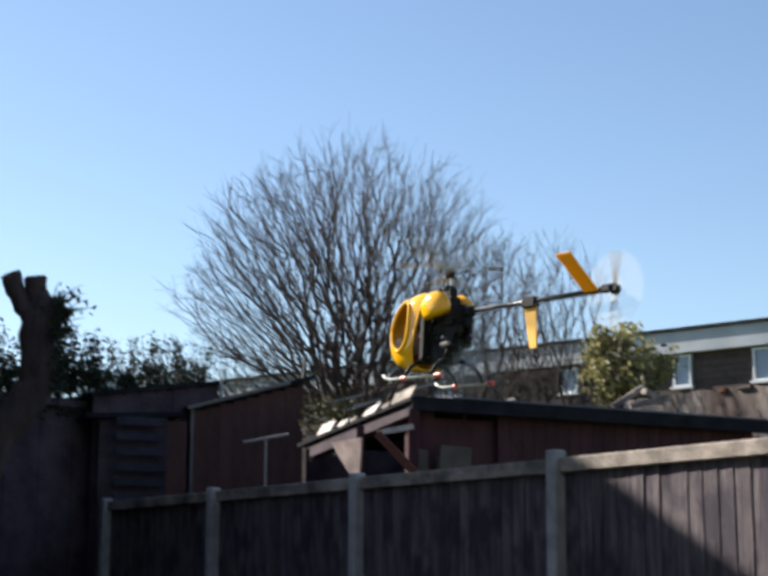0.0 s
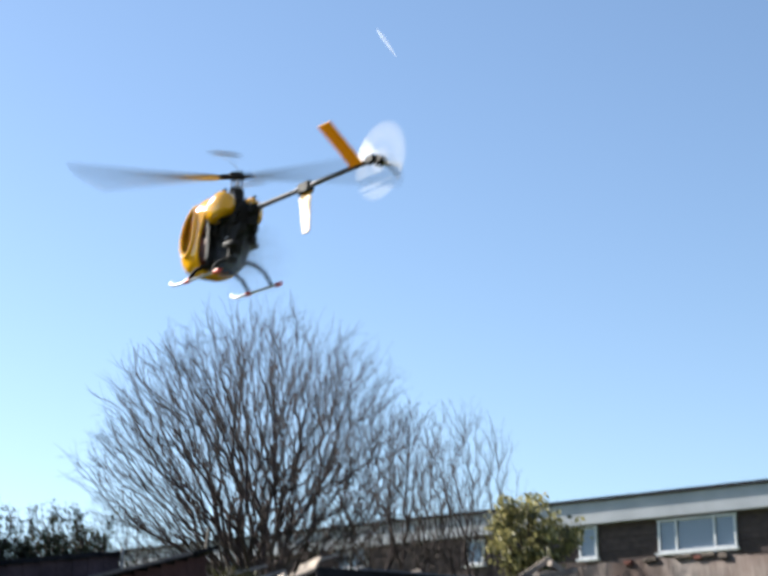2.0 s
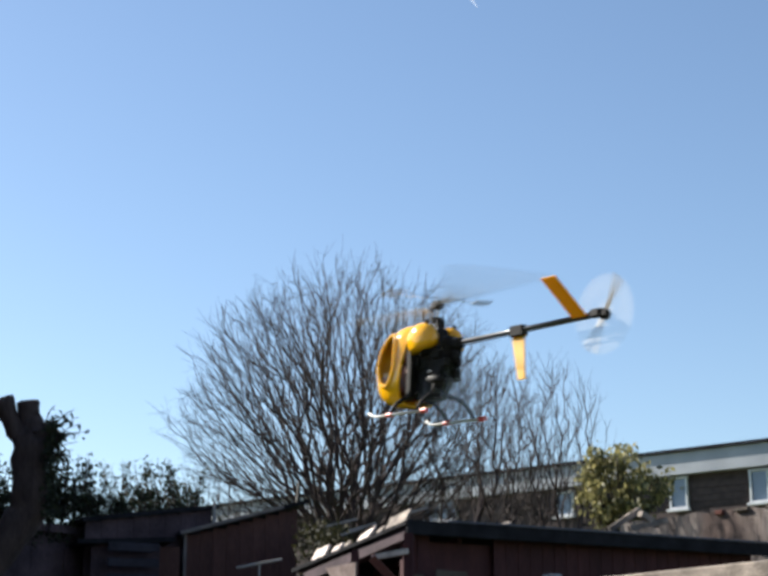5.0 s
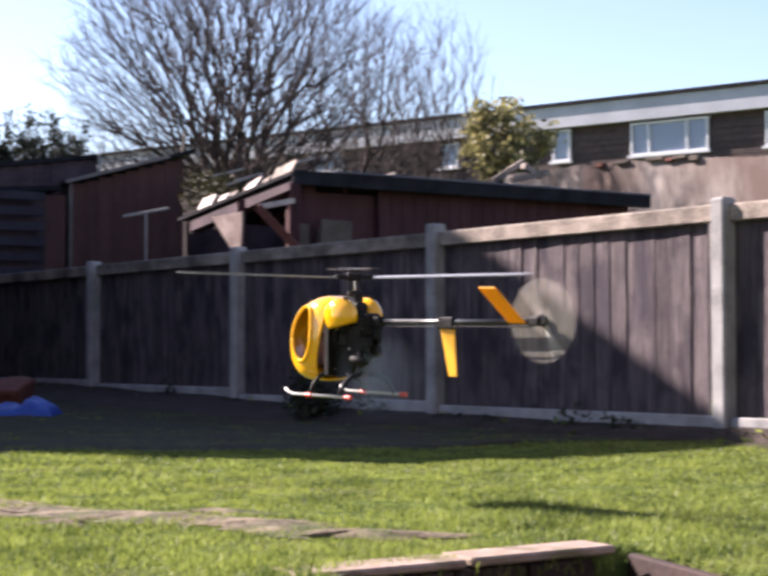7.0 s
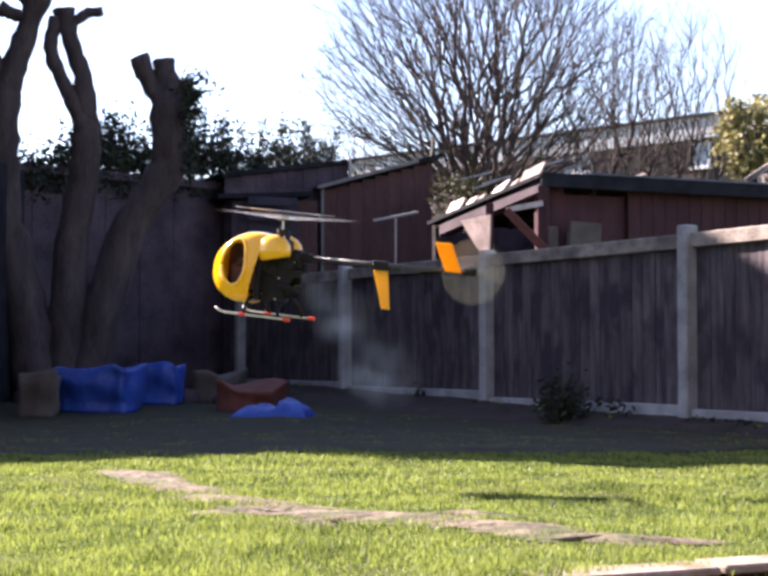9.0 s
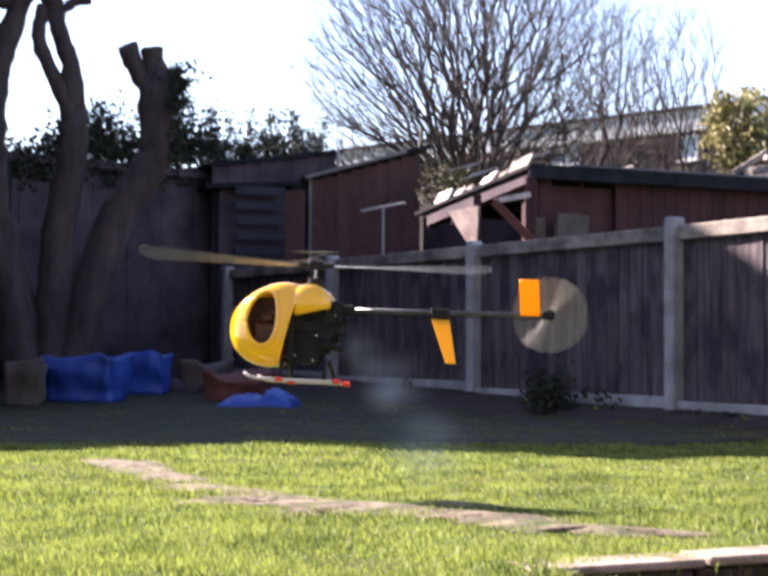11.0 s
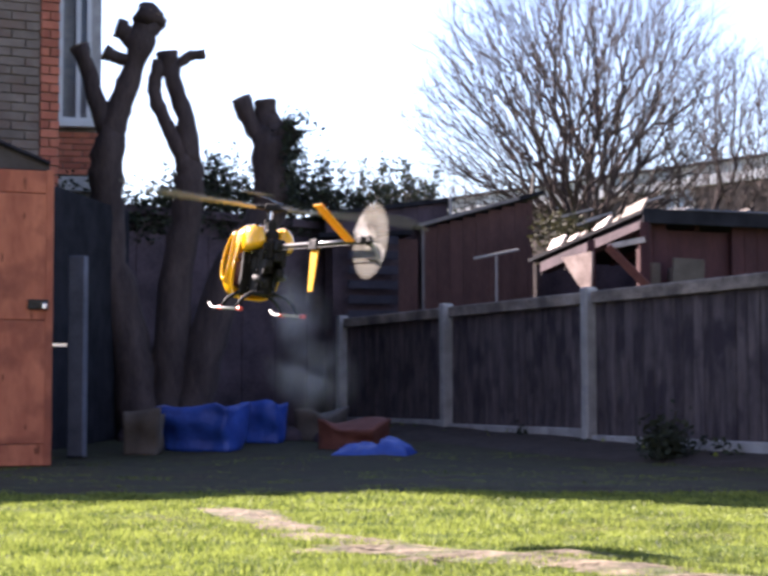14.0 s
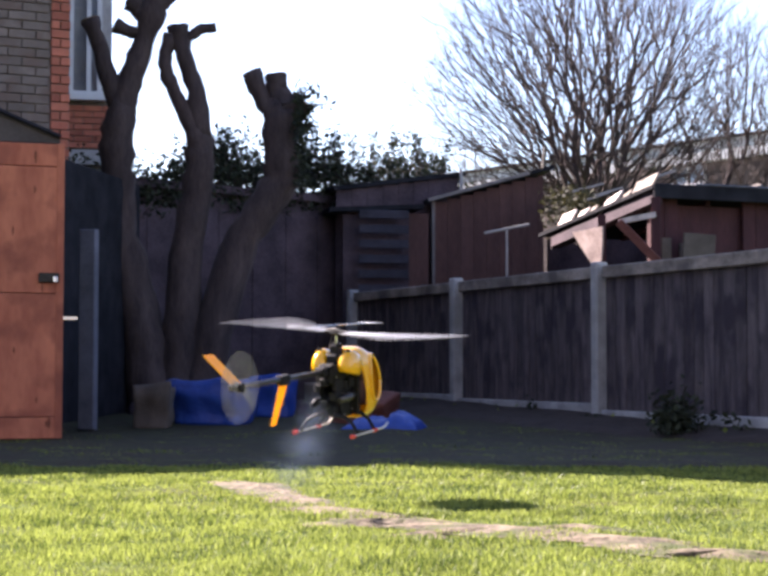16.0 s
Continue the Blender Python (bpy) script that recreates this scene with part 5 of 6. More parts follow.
# ---- helicopter; x forward, y to its left, origin at the rotor head ----
def build_heli():
    heli = empty("model_helicopter", Matrix.Identity(4), "yellow radio-controlled model helicopter with black mechanics and orange fins, flying", "model helicopter")
    C = Vector((0.13, 0, -0.212))

    def shell_shape(p, grow=0.0):
        # p on the unit sphere, x forward
        k = (abs(p.y) ** 3 + abs(p.z) ** 3) ** (1 / 3) / max(1e-6, math.hypot(p.y, p.z))
        p = Vector((p.x, p.y / max(k, 0.79), p.z / max(k, 0.79)))
        x = p.x * (0.152 if p.x > 0 else 0.135)
        y = math.copysign(abs(p.y) ** 0.82, p.y) * 0.103
        z = p.z * (0.149 if p.z > 0 else 0.142)
        # swept-back brow, full chin
        x -= 0.042 * max(0, p.z) ** 1.5
        x += 0.012 * max(0, -p.z)
        y *= 1 - 0.08 * max(0, p.z) - 0.12 * max(0, p.x) ** 2
        q = Vector((x, y, z))
        return C + q * (1 + grow)

    def sphere(keep, grow, u=48, v=32):
        bm = bmesh.new()
        bmesh.ops.create_uvsphere(bm, u_segments=u, v_segments=v, radius=1)
        drop = [f for f in bm.faces if not keep(f.calc_center_median())]
        bmesh.ops.delete(bm, geom=drop, context="FACES")
        for w in bm.verts:
            w.co = shell_shape(w.co.copy(), grow)
        return bm

    def oval(c, cx, cz, rx, rz, tilt=0.0):
        dx, dz = c.x - cx, c.z - cz
        a, b = dx * math.cos(tilt) + dz * math.sin(tilt), -dx * math.sin(tilt) + dz * math.cos(tilt)
        return (a / rx) ** 2 + (b / rz) ** 2 < 1

    def pane(c):
        return abs(c.y) > 0.35 and oval(c, 0.20, 0.10, 0.35, 0.56, -0.2)

    body = sphere(lambda c: not pane(c), 0.0, 96, 60)
    bmesh.ops.bisect_plane(body, geom=body.verts[:] + body.edges[:] + body.faces[:], plane_co=(0.082, 0, -0.25), plane_no=(1, 0, 0.22), clear_inner=True)
    g = bmesh.ops.solidify(body, geom=body.faces[:], thickness=0.004)
    canopy = part("canopy", body, M_YEL, heli, "glossy yellow bubble canopy", True)
    # thick rolled edge round the open back
    edge = []
    for k in range(49):
        a = 6.2832 * k / 48
        lo, hi = -0.9, 0.9
        for _ in range(30):
            px = (lo + hi) / 2
            w = math.sqrt(1 - px * px)
            q = shell_shape(Vector((px, w * math.cos(a), w * math.sin(a))))
            if (q.x - 0.082) + 0.22 * (q.z + 0.25) > 0:
                hi = px
            else:
                lo = px
        edge.append(q)
    part("canopy_edge", pipe(edge, 0.0055, 8), M_YEL, canopy, "thick rolled yellow rear edge", True)
    for sgn in (1, -1):
        rim = [shell_shape(Vector((px, sgn * math.sqrt(max(0.01, 1 - px * px - pz * pz)), pz)), 0.012) for px, pz in
               [(0.20 + 0.365 * math.cos(t) * math.cos(-0.2) - 0.575 * math.sin(t) * math.sin(-0.2), 0.10 + 0.365 * math.cos(t) * math.sin(-0.2) + 0.575 * math.sin(t) * math.cos(-0.2))
                for t in [6.2832 * k / 40 for k in range(41)]]]
        part("window_rim", pipe(rim, 0.0075, 8), M_YEL, canopy, "thick yellow rim of the side opening", True)
    bm = box(0.075, 0.20, -0.045, 0.045, -0.31, -0.20, None, 0.012)
    add_box(bm, 0.085, 0.15, -0.035, 0.035, -0.2, -0.15, None, 0.008)
    add_box(bm, 0.09, 0.12, -0.05, 0.05, -0.24, -0.215, None, 0.004)
    tray = part("radio_tray", bm, M_SMOKED, heli, "dark radio gear seen through the side opening")
    part("cabin_divider", box(0.078, 0.225, -0.004, 0.004, -0.315, -0.115, None, 0.003), M_SMOKED, tray, "dark red cabin lining")
    part("gyro", box(0.13, 0.165, -0.05, 0.05, -0.2, -0.175, None, 0.004), M_SMOKED, tray)
    part("bulkhead", box(0.052, 0.074, -0.07, 0.07, -0.33, -0.13, None, 0.002), M_BLACK, heli)
    chin = sphere(lambda c: 0.55 < c.x and abs(c.y) < 0.3 and -0.72 < c.z < -0.56, 0.01, 48, 48)
    part("chin_slot", chin, M_BLACK, canopy)
    # twin tanks either side of the mast
    for s in (1, -1):
        bm = ball(0.072, 0.042, 0.064, (0.004, 0.058 * s, -0.132), 28, 18)
        g = bmesh.ops.bisect_plane(bm, geom=bm.verts[:] + bm.edges[:] + bm.faces[:], plane_co=(0.0, 0, -0.165), plane_no=(0.25, 0, 1), clear_inner=True)
        bmesh.ops.holes_fill(bm, edges=bm.edges[:])
        tank = part("side_tank", bm, M_YEL, heli, "rounded yellow side tank faired to the canopy", True)
        part("filler_cap", pipe([(-0.022, 0.062 * s, -0.074), (-0.022, 0.062 * s, -0.066)], 0.008, 10), M_BLACK, tank)
    bm = box(-0.045, 0.04, -0.026, 0.026, -0.2, -0.085, None, 0.008)
    add_box(bm, -0.10, -0.05, -0.032, 0.032, -0.2, -0.12, None, 0.008)
    add_box(bm, -0.092, -0.07, -0.045, 0.05, -0.165, -0.135, None, 0.004)
    add_box(bm, -0.03, 0.02, -0.018, 0.018, -0.09, -0.05, None, 0.005)
    part("mast_block", bm, M_BLACK, heli)
    # mechanics
    bm = bmesh.new()
    # plates cut back towards the skids
    cut = [(-0.098, -0.16), (0.07, -0.16), (0.07, -0.335), (-0.022, -0.335), (-0.045, -0.285), (-0.082, -0.235)]
    for s in (-0.036, 0.036):
        plate = [[bm.verts.new((x, s + o, z)) for x, z in cut] for o in (-0.002, 0.002)]
        bm.faces.new(plate[0])
        bm.faces.new(plate[1][::-1])
        for k in range(6):
            bm.faces.new((plate[0][k], plate[0][(k + 1) % 6], plate[1][(k + 1) % 6], plate[1][k]))
    bmesh.ops.recalc_face_normals(bm, faces=bm.faces)
    add_box(bm, -0.02, 0.05, -0.034, 0.034, -0.33, -0.3, None, 0.002)
    part("side_frame", bm, M_BLACK, heli, "black side frames")
    bm = bmesh.new()
    add_box(bm, -0.022, 0.05, -0.03, 0.03, -0.335, -0.25, None, 0.008)
    for k in range(6):
        add_box(bm, -0.035, 0.035, -0.04, 0.04, -0.25 + 0.009 * k, -0.246 + 0.009 * k)
    part("engine", bm, M_BLACK, heli, "finned black engine")
    part("exhaust", pipe([(-0.03, 0.05, -0.27), (-0.07, 0.055, -0.275), (-0.115, 0.05, -0.285)], [0.012, 0.015, 0.008], 10), M_BLACK, heli, "black exhaust pipe", True)
    part("fuel_tank", box(-0.02, 0.07, -0.045, 0.045, -0.24, -0.18, None, 0.012), M_BLACK, heli)
    for x, y, z in ((0.05, 0.045, -0.20), (0.03, -0.045, -0.2), (-0.06, 0.04, -0.18), (-0.07, -0.035, -0.2)):
        part("servo", box(x - 0.02, x + 0.02, y - 0.01, y + 0.01, z - 0.02, z + 0.02, None, 0.003), M_BLACK, heli)
    part("muffler", pipe([(-0.07, -0.052, -0.26), (0.0, -0.055, -0.255), (0.05, -0.05, -0.25)], [0.012, 0.018, 0.012], 10), M_BOOM, heli, "dull metal muffler", True)
    for x, y, z in ((-0.092, 0.03, -0.215), (-0.075, -0.028, -0.245), (-0.052, 0.02, -0.285), (-0.105, 0.0, -0.19)):
        part("rear_servo", box(x - 0.016, x + 0.012, y - 0.014, y + 0.014, z - 0.016, z + 0.016, pose(0, 0, 0, 0, 0, 0), 0.004), M_BLACK, heli)
    for y in (0.041, -0.041):
        for x, z in ((-0.08, -0.17), (0.05, -0.17), (-0.012, -0.325), (0.05, -0.31), (-0.02, -0.24)):
            part("bolt", pipe([(x, y, z), (x, y * 1.05, z)], 0.004, 6), M_ALU, heli)
    part("push_rod", pipe([(-0.07, 0.045, -0.19), (-0.02, 0.03, -0.07)], 0.0018, 5), M_STEEL, heli)
    part("push_rod", pipe([(0.04, 0.05, -0.2), (0.015, 0.03, -0.07)], 0.0018, 5), M_STEEL, heli)
    part("main_gear", pipe([(-0.0, 0, -0.172), (0.0, 0, -0.165)], 0.06, 28), M_BLACK, heli)
    part("cooling_fan", pipe([(0.0, 0, -0.245), (0.0, 0, -0.232)], 0.045, 20), M_BLACK, heli)
    part("mast", pipe([(0, 0, -0.20), (0, 0, 0.0)], 0.006, 8), M_STEEL, heli)
    part("swashplate", pipe([(0, 0, -0.058), (0, 0, -0.045)], 0.024, 16), M_BLACK, heli)
    bm = bmesh.new()
    for a in (0.6, 2.2, 3.9, 5.4):
        tube(bm, [(0.022 * math.cos(a), 0.022 * math.sin(a), -0.15), (0.02 * math.cos(a), 0.02 * math.sin(a), -0.012)], 0.002, 5)
    part("linkage", bm, M_BLACK, heli)
    part("boom_clamp", box(-0.14, -0.085, -0.018, 0.018, -0.166, -0.13, None, 0.006), M_BLACK, heli)
    part("tail_boom", pipe([(-0.07, 0, -0.148), (-0.79, 0, -0.138)], 0.0085, 12), M_BOOM, heli, "slim dark tail boom", True)
    part("tail_pushrod", pipe([(-0.09, 0.012, -0.164), (-0.79, 0.012, -0.152)], 0.0018, 5), M_BLACK, heli)
    part("tail_gearbox", box(-0.815, -0.772, -0.011, 0.011, -0.15, -0.122, None, 0.005), M_BLACK, heli)
    # fins

    def fin(name, root, tip, c0, c1, along, thick, material, label, sweep0=0.0, sweep1=0.0):
        bm = bmesh.new()
        r, t, al = Vector(root), Vector(tip), Vector(along).normalized()
        nrm = (t - r).cross(al).normalized() * thick
        q = [r + al * (c0 / 2), r - al * (c0 / 2), t - al * (c1 / 2), t + al * (c1 / 2)]
        top = [bm.verts.new(p + nrm) for p in q]
        bot = [bm.verts.new(p - nrm) for p in q]
        bm.faces.new(top)
        bm.faces.new(bot[::-1])
        for i in range(4):
            bm.faces.new((top[i], bot[i], bot[(i + 1) % 4], top[(i + 1) % 4]))
        bmesh.ops.recalc_face_normals(bm, faces=bm.faces)
        bmesh.ops.bevel(bm, geom=bm.edges[:], offset=thick * 0.5, segments=1, affect="EDGES")
        return part(name, bm, material, heli, label)
    fin("ventral_fin", (-0.432, 0, -0.162), (-0.476, 0.02, -0.315), 0.062, 0.034, (1, 0, 0), 0.0025, M_FIN, "orange-yellow tapered lower fin")
    part("fin_clamp", box(-0.465, -0.40, -0.015, 0.015, -0.166, -0.128, None, 0.004), M_BLACK, heli)
    fin("tail_stabiliser", (-0.735, 0.012, -0.142), (-0.728, 0.145, -0.034), 0.066, 0.066, (1, 0, 0), 0.0025, M_ORG, "orange upswept tail stabiliser")
    # skids
    for s in (1, -1):
        y = 0.128 * s
        sk = part("skid", pipe([(0.205, y, -0.378), (0.185, y, -0.390), (0.16, y, -0.395), (-0.12, y, -0.395)], 0.0046, 8), M_SKID, heli, "white landing skid tube", True)
        for x in (-0.108, 0.085):
            part("end_cap", pipe([(x + 0.013, y, -0.395), (x - 0.013, y, -0.395)], 0.0085, 10), M_REDCAP, sk, "red rubber cap")
        for x in (0.09, -0.055):
            part("strut", pipe([(x, 0.02 * s, -0.325), (x, 0.065 * s, -0.33), (x - 0.005, 0.10 * s, -0.352), (x - 0.01, y, -0.392)], [0.009, 0.008, 0.007, 0.007], 8), M_BLACK, heli, "black curved landing strut", True)
    # main rotor
    rotor = new("main_rotor")
    rotor.parent = heli
    tagged(rotor, "spinning two-bladed main rotor with flybar")
    bm = box(-0.025, 0.025, -0.016, 0.016, -0.012, 0.016, None, 0.004)
    add_box(bm, -0.065, 0.065, -0.011, 0.011, -0.007, 0.009, None, 0.003)
    part("hub", bm, M_BLACK, rotor)
    for s in (1, -1):
        bm = bmesh.new()
        prof = [(0.06, 0.014), (0.10, 0.024), (0.57, 0.024), (0.60, 0.012)]
        top = [bm.verts.new((s * r, w, 0.002)) for r, w in prof] + [bm.verts.new((s * r, -w, -0.001)) for r, w in prof[::-1]]
        bot = [bm.verts.new(v.co - Vector((0, 0, 0.005))) for v in top]
        bm.faces.new(top)
        bm.faces.new(bot[::-1])
        for i in range(len(top)):
            bm.faces.new((top[i], bot[i], bot[(i + 1) % len(top)], top[(i + 1) % len(top)]))
        bmesh.ops.recalc_face_normals(bm, faces=bm.faces)
        bmesh.ops.transform(bm, matrix=pose(0, 0, 0, 4 * s, -1.5 * s, 0), verts=bm.verts)
        part("blade", bm, M_ROTOR, rotor, "grey main rotor blade")
        part("paddle", box(-0.022, 0.022, 0.17 * s - 0.03, 0.17 * s + 0.03, 0.026, 0.030, None, 0.001), M_ROTOR, rotor, "flybar paddle")
    part("flybar", pipe([(0, -0.2, 0.028), (0, 0.2, 0.028)], 0.0018, 6), M_STEEL, rotor)
    # tail rotor
    tail = new("tail_rotor")
    tail.parent = heli
    tagged(tail, "whirling white tail rotor")
    part("tail_hub", pipe([(0, 0.012, 0), (0, -0.012, 0)], 0.018, 12), M_BLACK, tail)
    for s in (1, -1):
        part("tail_blade", box(-0.009, 0.009, -0.0015, 0.0015, 0.018 if s > 0 else -0.130, 0.130 if s > 0 else -0.018, pose(0, 0, 0, 0, 0, 8 * s), 0.001), M_TAILB, tail, "white tail rotor blade")
    # sweep of the blades, thin to the eye
    def sweep(name, colour, stops):
        m = bpy.data.materials.new(name)
        m.use_nodes = True
        nt = m.node_tree
        b = nt.nodes["Principled BSDF"]
        b.inputs["Base Color"].default_value = (*colour, 1)
        b.inputs["Roughness"].default_value = 0.6
        co = nt.nodes.new("ShaderNodeTexCoord")
        ln = nt.nodes.new("ShaderNodeVectorMath")
        ln.operation = "LENGTH"
        nt.links.new(co.outputs["Object"], ln.inputs[0])
        rp = nt.nodes.new("ShaderNodeValToRGB")
        el = rp.color_ramp.elements
        while len(el) < len(stops):
            el.new(0.5)
        for e, (r, a) in zip(el, stops):
            e.position, e.color = r, (a, a, a, 1)
        nt.links.new(ln.outputs["Value"], rp.inputs[0])
        nt.links.new(rp.outputs[0], b.inputs["Alpha"])
        return m

    def disc(r):
        bm = bmesh.new()
        bm.faces.new([bm.verts.new((r * math.cos(6.2832 * k / 64), 0, r * math.sin(6.2832 * k / 64))) for k in range(64)])
        return bm
    part("blade_sweep", disc(0.131), sweep("tail_sweep", (0.92, 0.86, 0.74), [(0.0, 0.24), (0.03, 0.19), (0.05, 0.09), (0.09, 0.13), (0.122, 0.105), (0.131, 0.03)]), tail, "blurred translucent sweep of the tail blades")
    return heli, rotor, tail


def build_smoke():
    """Thin blue exhaust haze: many faint wisps that drift with the machine."""
    rg = np.random.default_rng(77)
    m = bpy.data.materials.new("exhaust_haze")
    m.use_nodes = True
    nt = m.node_tree
    n, l = nt.nodes, nt.links
    b = n["Principled BSDF"]
    b.inputs["Base Color"].default_value, b.inputs["Roughness"].default_value = (0.50, 0.60, 0.84, 1), 1.0
    b.inputs["Specular IOR Level"].default_value = 0.0
    uv = n.new("ShaderNodeUVMap")
    mp = n.new("ShaderNodeMapping")
    mp.inputs["Location"].default_value = (-1, -1, 0)
    mp.inputs["Scale"].default_value = (2, 2, 1)
    l.new(uv.outputs[0], mp.inputs[0])
    g = n.new("ShaderNodeTexGradient")
    g.gradient_type = "SPHERICAL"
    l.new(mp.outputs[0], g.inputs[0])
    mu = n.new("ShaderNodeMath")
    mu.operation = "MULTIPLY"
    mu.inputs[1].default_value = 0.32
    co = n.new("ShaderNodeTexCoord")
    ns = n.new("ShaderNodeTexNoise")
    ns.inputs["Scale"].default_value, ns.inputs["Detail"].default_value = 9.0, 4
    l.new(co.outputs["Object"], ns.inputs[0])
    sq = n.new("ShaderNodeMath")
    sq.operation = "MULTIPLY"
    l.new(g.outputs[1], sq.inputs[0])
    cr = n.new("ShaderNodeMapRange")
    cr.inputs[1].default_value, cr.inputs[2].default_value = 0.35, 0.75
    l.new(ns.outputs[0], cr.inputs[0])
    l.new(cr.outputs[0], sq.inputs[1])
    l.new(sq.outputs[0], mu.inputs[0])
    l.new(mu.outputs[0], b.inputs["Alpha"])
    smoke = empty("exhaust_smoke", Matrix.Identity(4), "thin blue-grey exhaust smoke drifting down behind the helicopter", "smoke")
    puffs = []
    for k in range(6):
        t = ((k + 0.4) / 6) ** 1.25
        s = 0.08 + 0.09 * t
        vs = [(-s, 0, -s), (s, 0, -s), (s, 0, s), (-s, 0, s)]
        me = raw("puff", vs, [(0, 1, 2, 3)], m)
        uvl = me.uv_layers.new()
        uvl.data.foreach_set("uv", [0, 0, 1, 0, 1, 1, 0, 1])
        o = new("puff", me)
        o.parent = smoke
        o.visible_shadow = False
        puffs.append((o, t, rg.normal(0, 1, 3)))
    return smoke, puffs


# seconds, x, y, z of the rotor head, heading, pitch, roll
FLIGHT = [(0.0, -0.19, 5.81, 1.62, 133.2, 1.8, 2.1), (0.5, 0.08, 5.51, 1.56, 133.4, -1.0, 1.3), (1.0, 0.13, 5.38, 1.78, 133.0, -2.4, -0.9),
          (1.5, -0.12, 5.35, 2.36, 129.7, -0.8, -1.7), (2.0, -0.61, 5.38, 2.51, 129.1, 2.5, 0.0), (2.5, -1.08, 5.59, 2.31, 133.8, 5.3, 1.9),
          (3.0, -1.38, 5.67, 2.24, 136.7, 5.7, 3.9), (3.2, -1.44, 5.68, 2.20, 137, 5.5, 3.5), (4.3, -0.75, 5.55, 1.95, 134, 3.5, 1.5),
          (5.5, 0.18, 5.33, 1.68, 130.3, 1.8, -0.6), (6.0, 0.45, 5.16, 1.17, 132.8, -5.7, 2.0), (6.5, 0.37, 5.32, 0.77, 137.6, -6.1, 3.7),
          (7.0, -0.10, 5.39, 0.76, 134.5, 1.8, -1.2), (7.5, -0.59, 5.70, 0.83, 132.9, 4.5, 3.0), (8.0, -1.06, 6.14, 0.99, 155.1, 7.3, -1.7),
          (8.5, -1.39, 6.37, 1.09, 164.5, 7.8, -2.9), (9.7, -1.35, 5.95, 0.95, 176, 4.5, 1.0), (11.0, -1.03, 5.36, 0.78, 182.3, 2.2, 3.4),
          (11.5, -0.87, 5.19, 0.76, 183.1, 1.8, 2.5), (12.0, -0.82, 5.20, 0.82, 183.9, -0.2, -2.1), (12.5, -0.90, 5.23, 0.92, 184.1, 0.3, -3.7),
          (13.0, -1.13, 5.24, 1.03, 175.2, 1.3, -3.2), (13.5, -1.49, 5.79, 1.16, 148.8, 1.4, 1.0), (14.0, -1.72, 5.80, 1.21, 129.8, 3.9, 5.6),
          (14.5, -1.98, 6.00, 1.19, 108.0, 4.5, 5.4), (15.0, -1.99, 5.85, 1.06, 85.7, 1.9, 2.0), (15.5, -1.84, 5.96, 0.84, 76.5, 3.0, 2.7),
          (16.0, -1.60, 6.15, 0.65, 77.2, 5.5, 2.6)]
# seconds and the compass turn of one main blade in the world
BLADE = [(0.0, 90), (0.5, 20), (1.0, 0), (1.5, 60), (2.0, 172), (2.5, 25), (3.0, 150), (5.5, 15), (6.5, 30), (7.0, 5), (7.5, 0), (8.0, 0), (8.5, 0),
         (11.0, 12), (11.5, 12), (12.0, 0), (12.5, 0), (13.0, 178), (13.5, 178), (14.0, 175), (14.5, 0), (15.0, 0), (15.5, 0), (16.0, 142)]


def heli_at(t):
    for a, b in zip(FLIGHT, FLIGHT[1:]):
        if t <= b[0] + 1e-6:
            k = (t - a[0]) / (b[0] - a[0])
            return [a[i] + (b[i] - a[i]) * k for i in range(1, 7)]
    return list(FLIGHT[-1][1:])


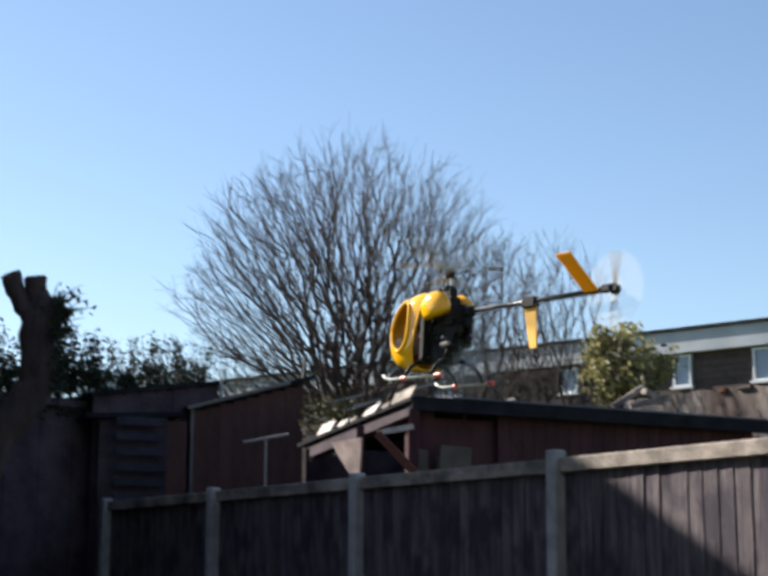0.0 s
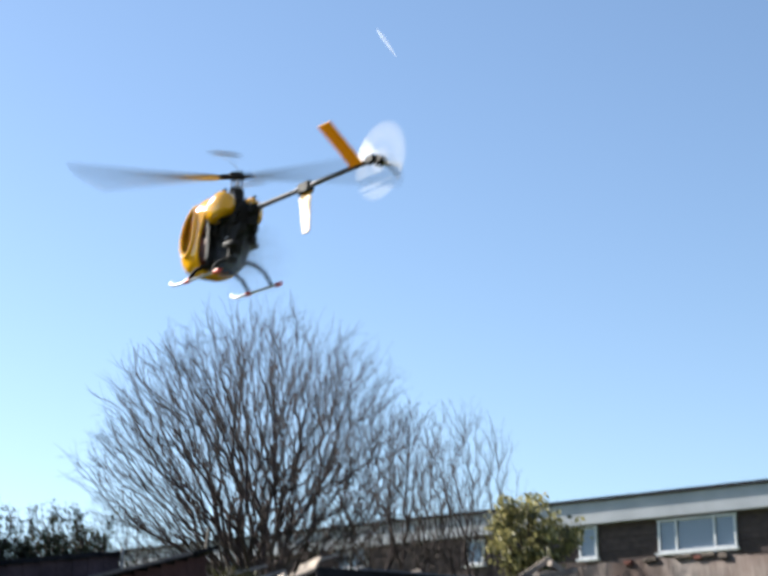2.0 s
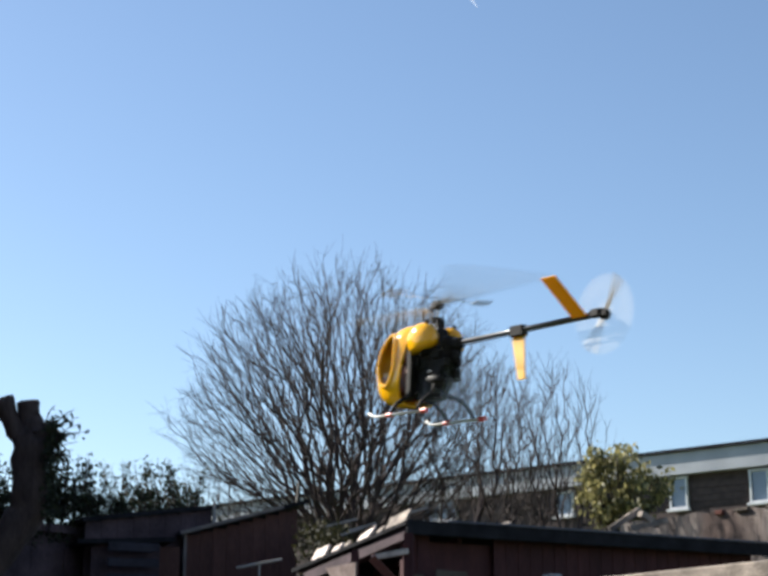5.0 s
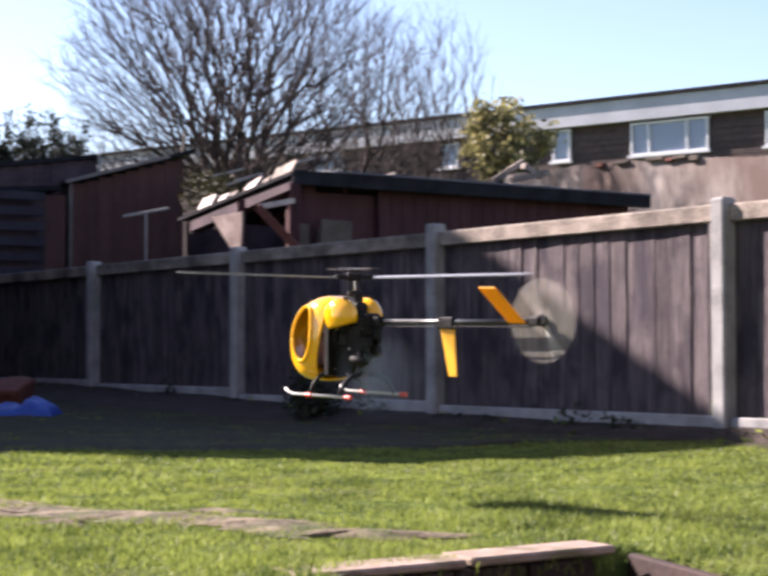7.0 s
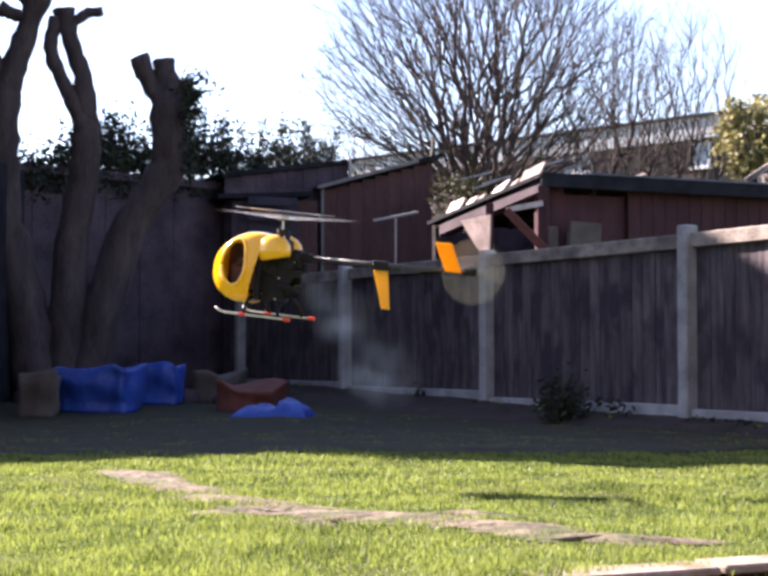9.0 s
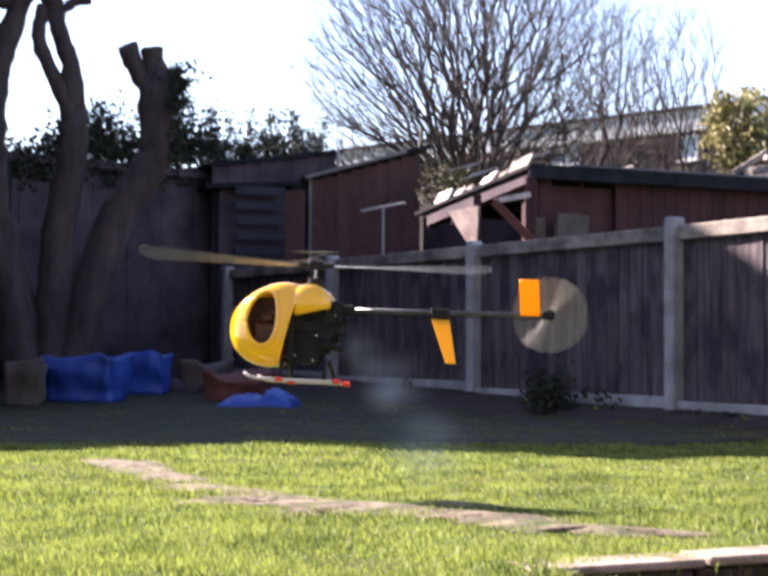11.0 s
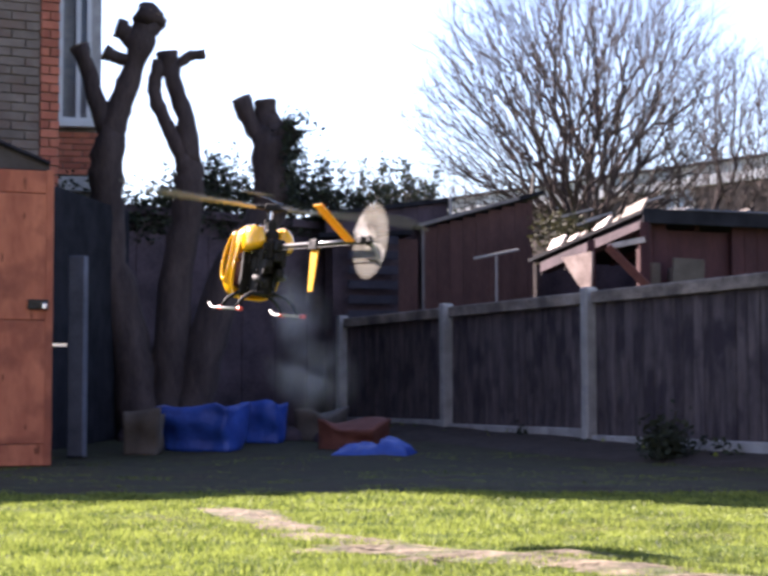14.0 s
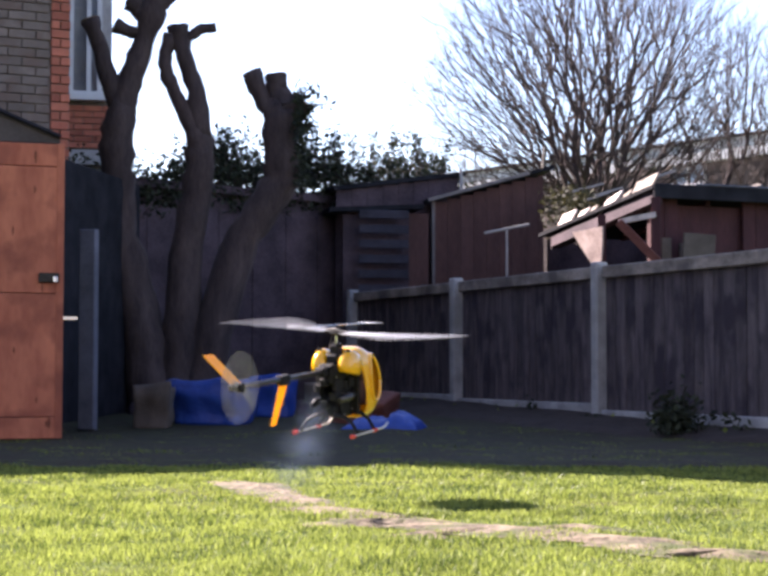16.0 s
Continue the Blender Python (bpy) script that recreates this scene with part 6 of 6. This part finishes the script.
def motions():
    walk(heli, [(t, pose(x, y, z, r, -p, h)) for t, x, y, z, h, p, r in FLIGHT])
    walk(smoke, [(t, pose(x, y, z)) for t, x, y, z, h, p, r in FLIGHT])
    # blown away thin and short while the machine climbs, hanging in the shade when it hovers low
    trail = [(0.0, 0.2), (7.2, 0.25), (8.2, 1.1), (16.0, 1.15)]
    for o, k, n in puffs:
        rows = []
        for i, (t, x, y, z, h, p, r) in enumerate(FLIGHT):
            w = k * float(np.interp(t, *zip(*trail)))
            a = radians(h)
            back, side = 0.11 + 0.30 * w, 0.05 + 0.045 * w * n[0] + 0.04 * w * math.sin(2.1 * t + 5 * k)
            px, py = -back * math.cos(a) - side * math.sin(a), -back * math.sin(a) + side * math.cos(a)
            pz = -0.25 - 0.36 * w + 0.05 * w * n[2]
            rows.append((t, pose(px, py + 0.12, max(pz, 0.14 - z), 0, 6 * n[1] * math.sin(t), 0)))
        walk(o, rows)
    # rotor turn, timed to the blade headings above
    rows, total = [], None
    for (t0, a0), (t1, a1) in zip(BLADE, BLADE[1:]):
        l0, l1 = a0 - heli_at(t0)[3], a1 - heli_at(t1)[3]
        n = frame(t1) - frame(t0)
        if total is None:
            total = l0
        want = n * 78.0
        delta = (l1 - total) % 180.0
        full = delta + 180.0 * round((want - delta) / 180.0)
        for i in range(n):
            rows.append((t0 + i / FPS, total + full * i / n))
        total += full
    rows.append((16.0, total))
    lean = [(0.0, 0.0), (13.5, 0.0), (14.3, 5.5), (15.0, 6.0), (15.5, 2.5), (16.0, 0.0)]
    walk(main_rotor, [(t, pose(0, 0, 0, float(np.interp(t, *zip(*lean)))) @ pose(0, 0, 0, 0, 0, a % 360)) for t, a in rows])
    n = int(16 * FPS)
    walk(tail_rotor, [(i / FPS, pose(-0.80, -0.03, -0.134, 0, (i * 67.0) % 360, 0)) for i in range(n + 1)])


ground = build_ground()
build_bed()
build_terrace()
build_render_wall()
build_trees()
build_bush()
build_long_shed()
build_left_shed()
build_clothes_post()
build_back_wall()
build_stumps()
build_house()
build_door_shed()
build_clutter()
build_sky_block()
build_contrail()
heli, main_rotor, tail_rotor = build_heli()
smoke, puffs = build_smoke()
build_fence()
build_lawn_details(ground)
motions()
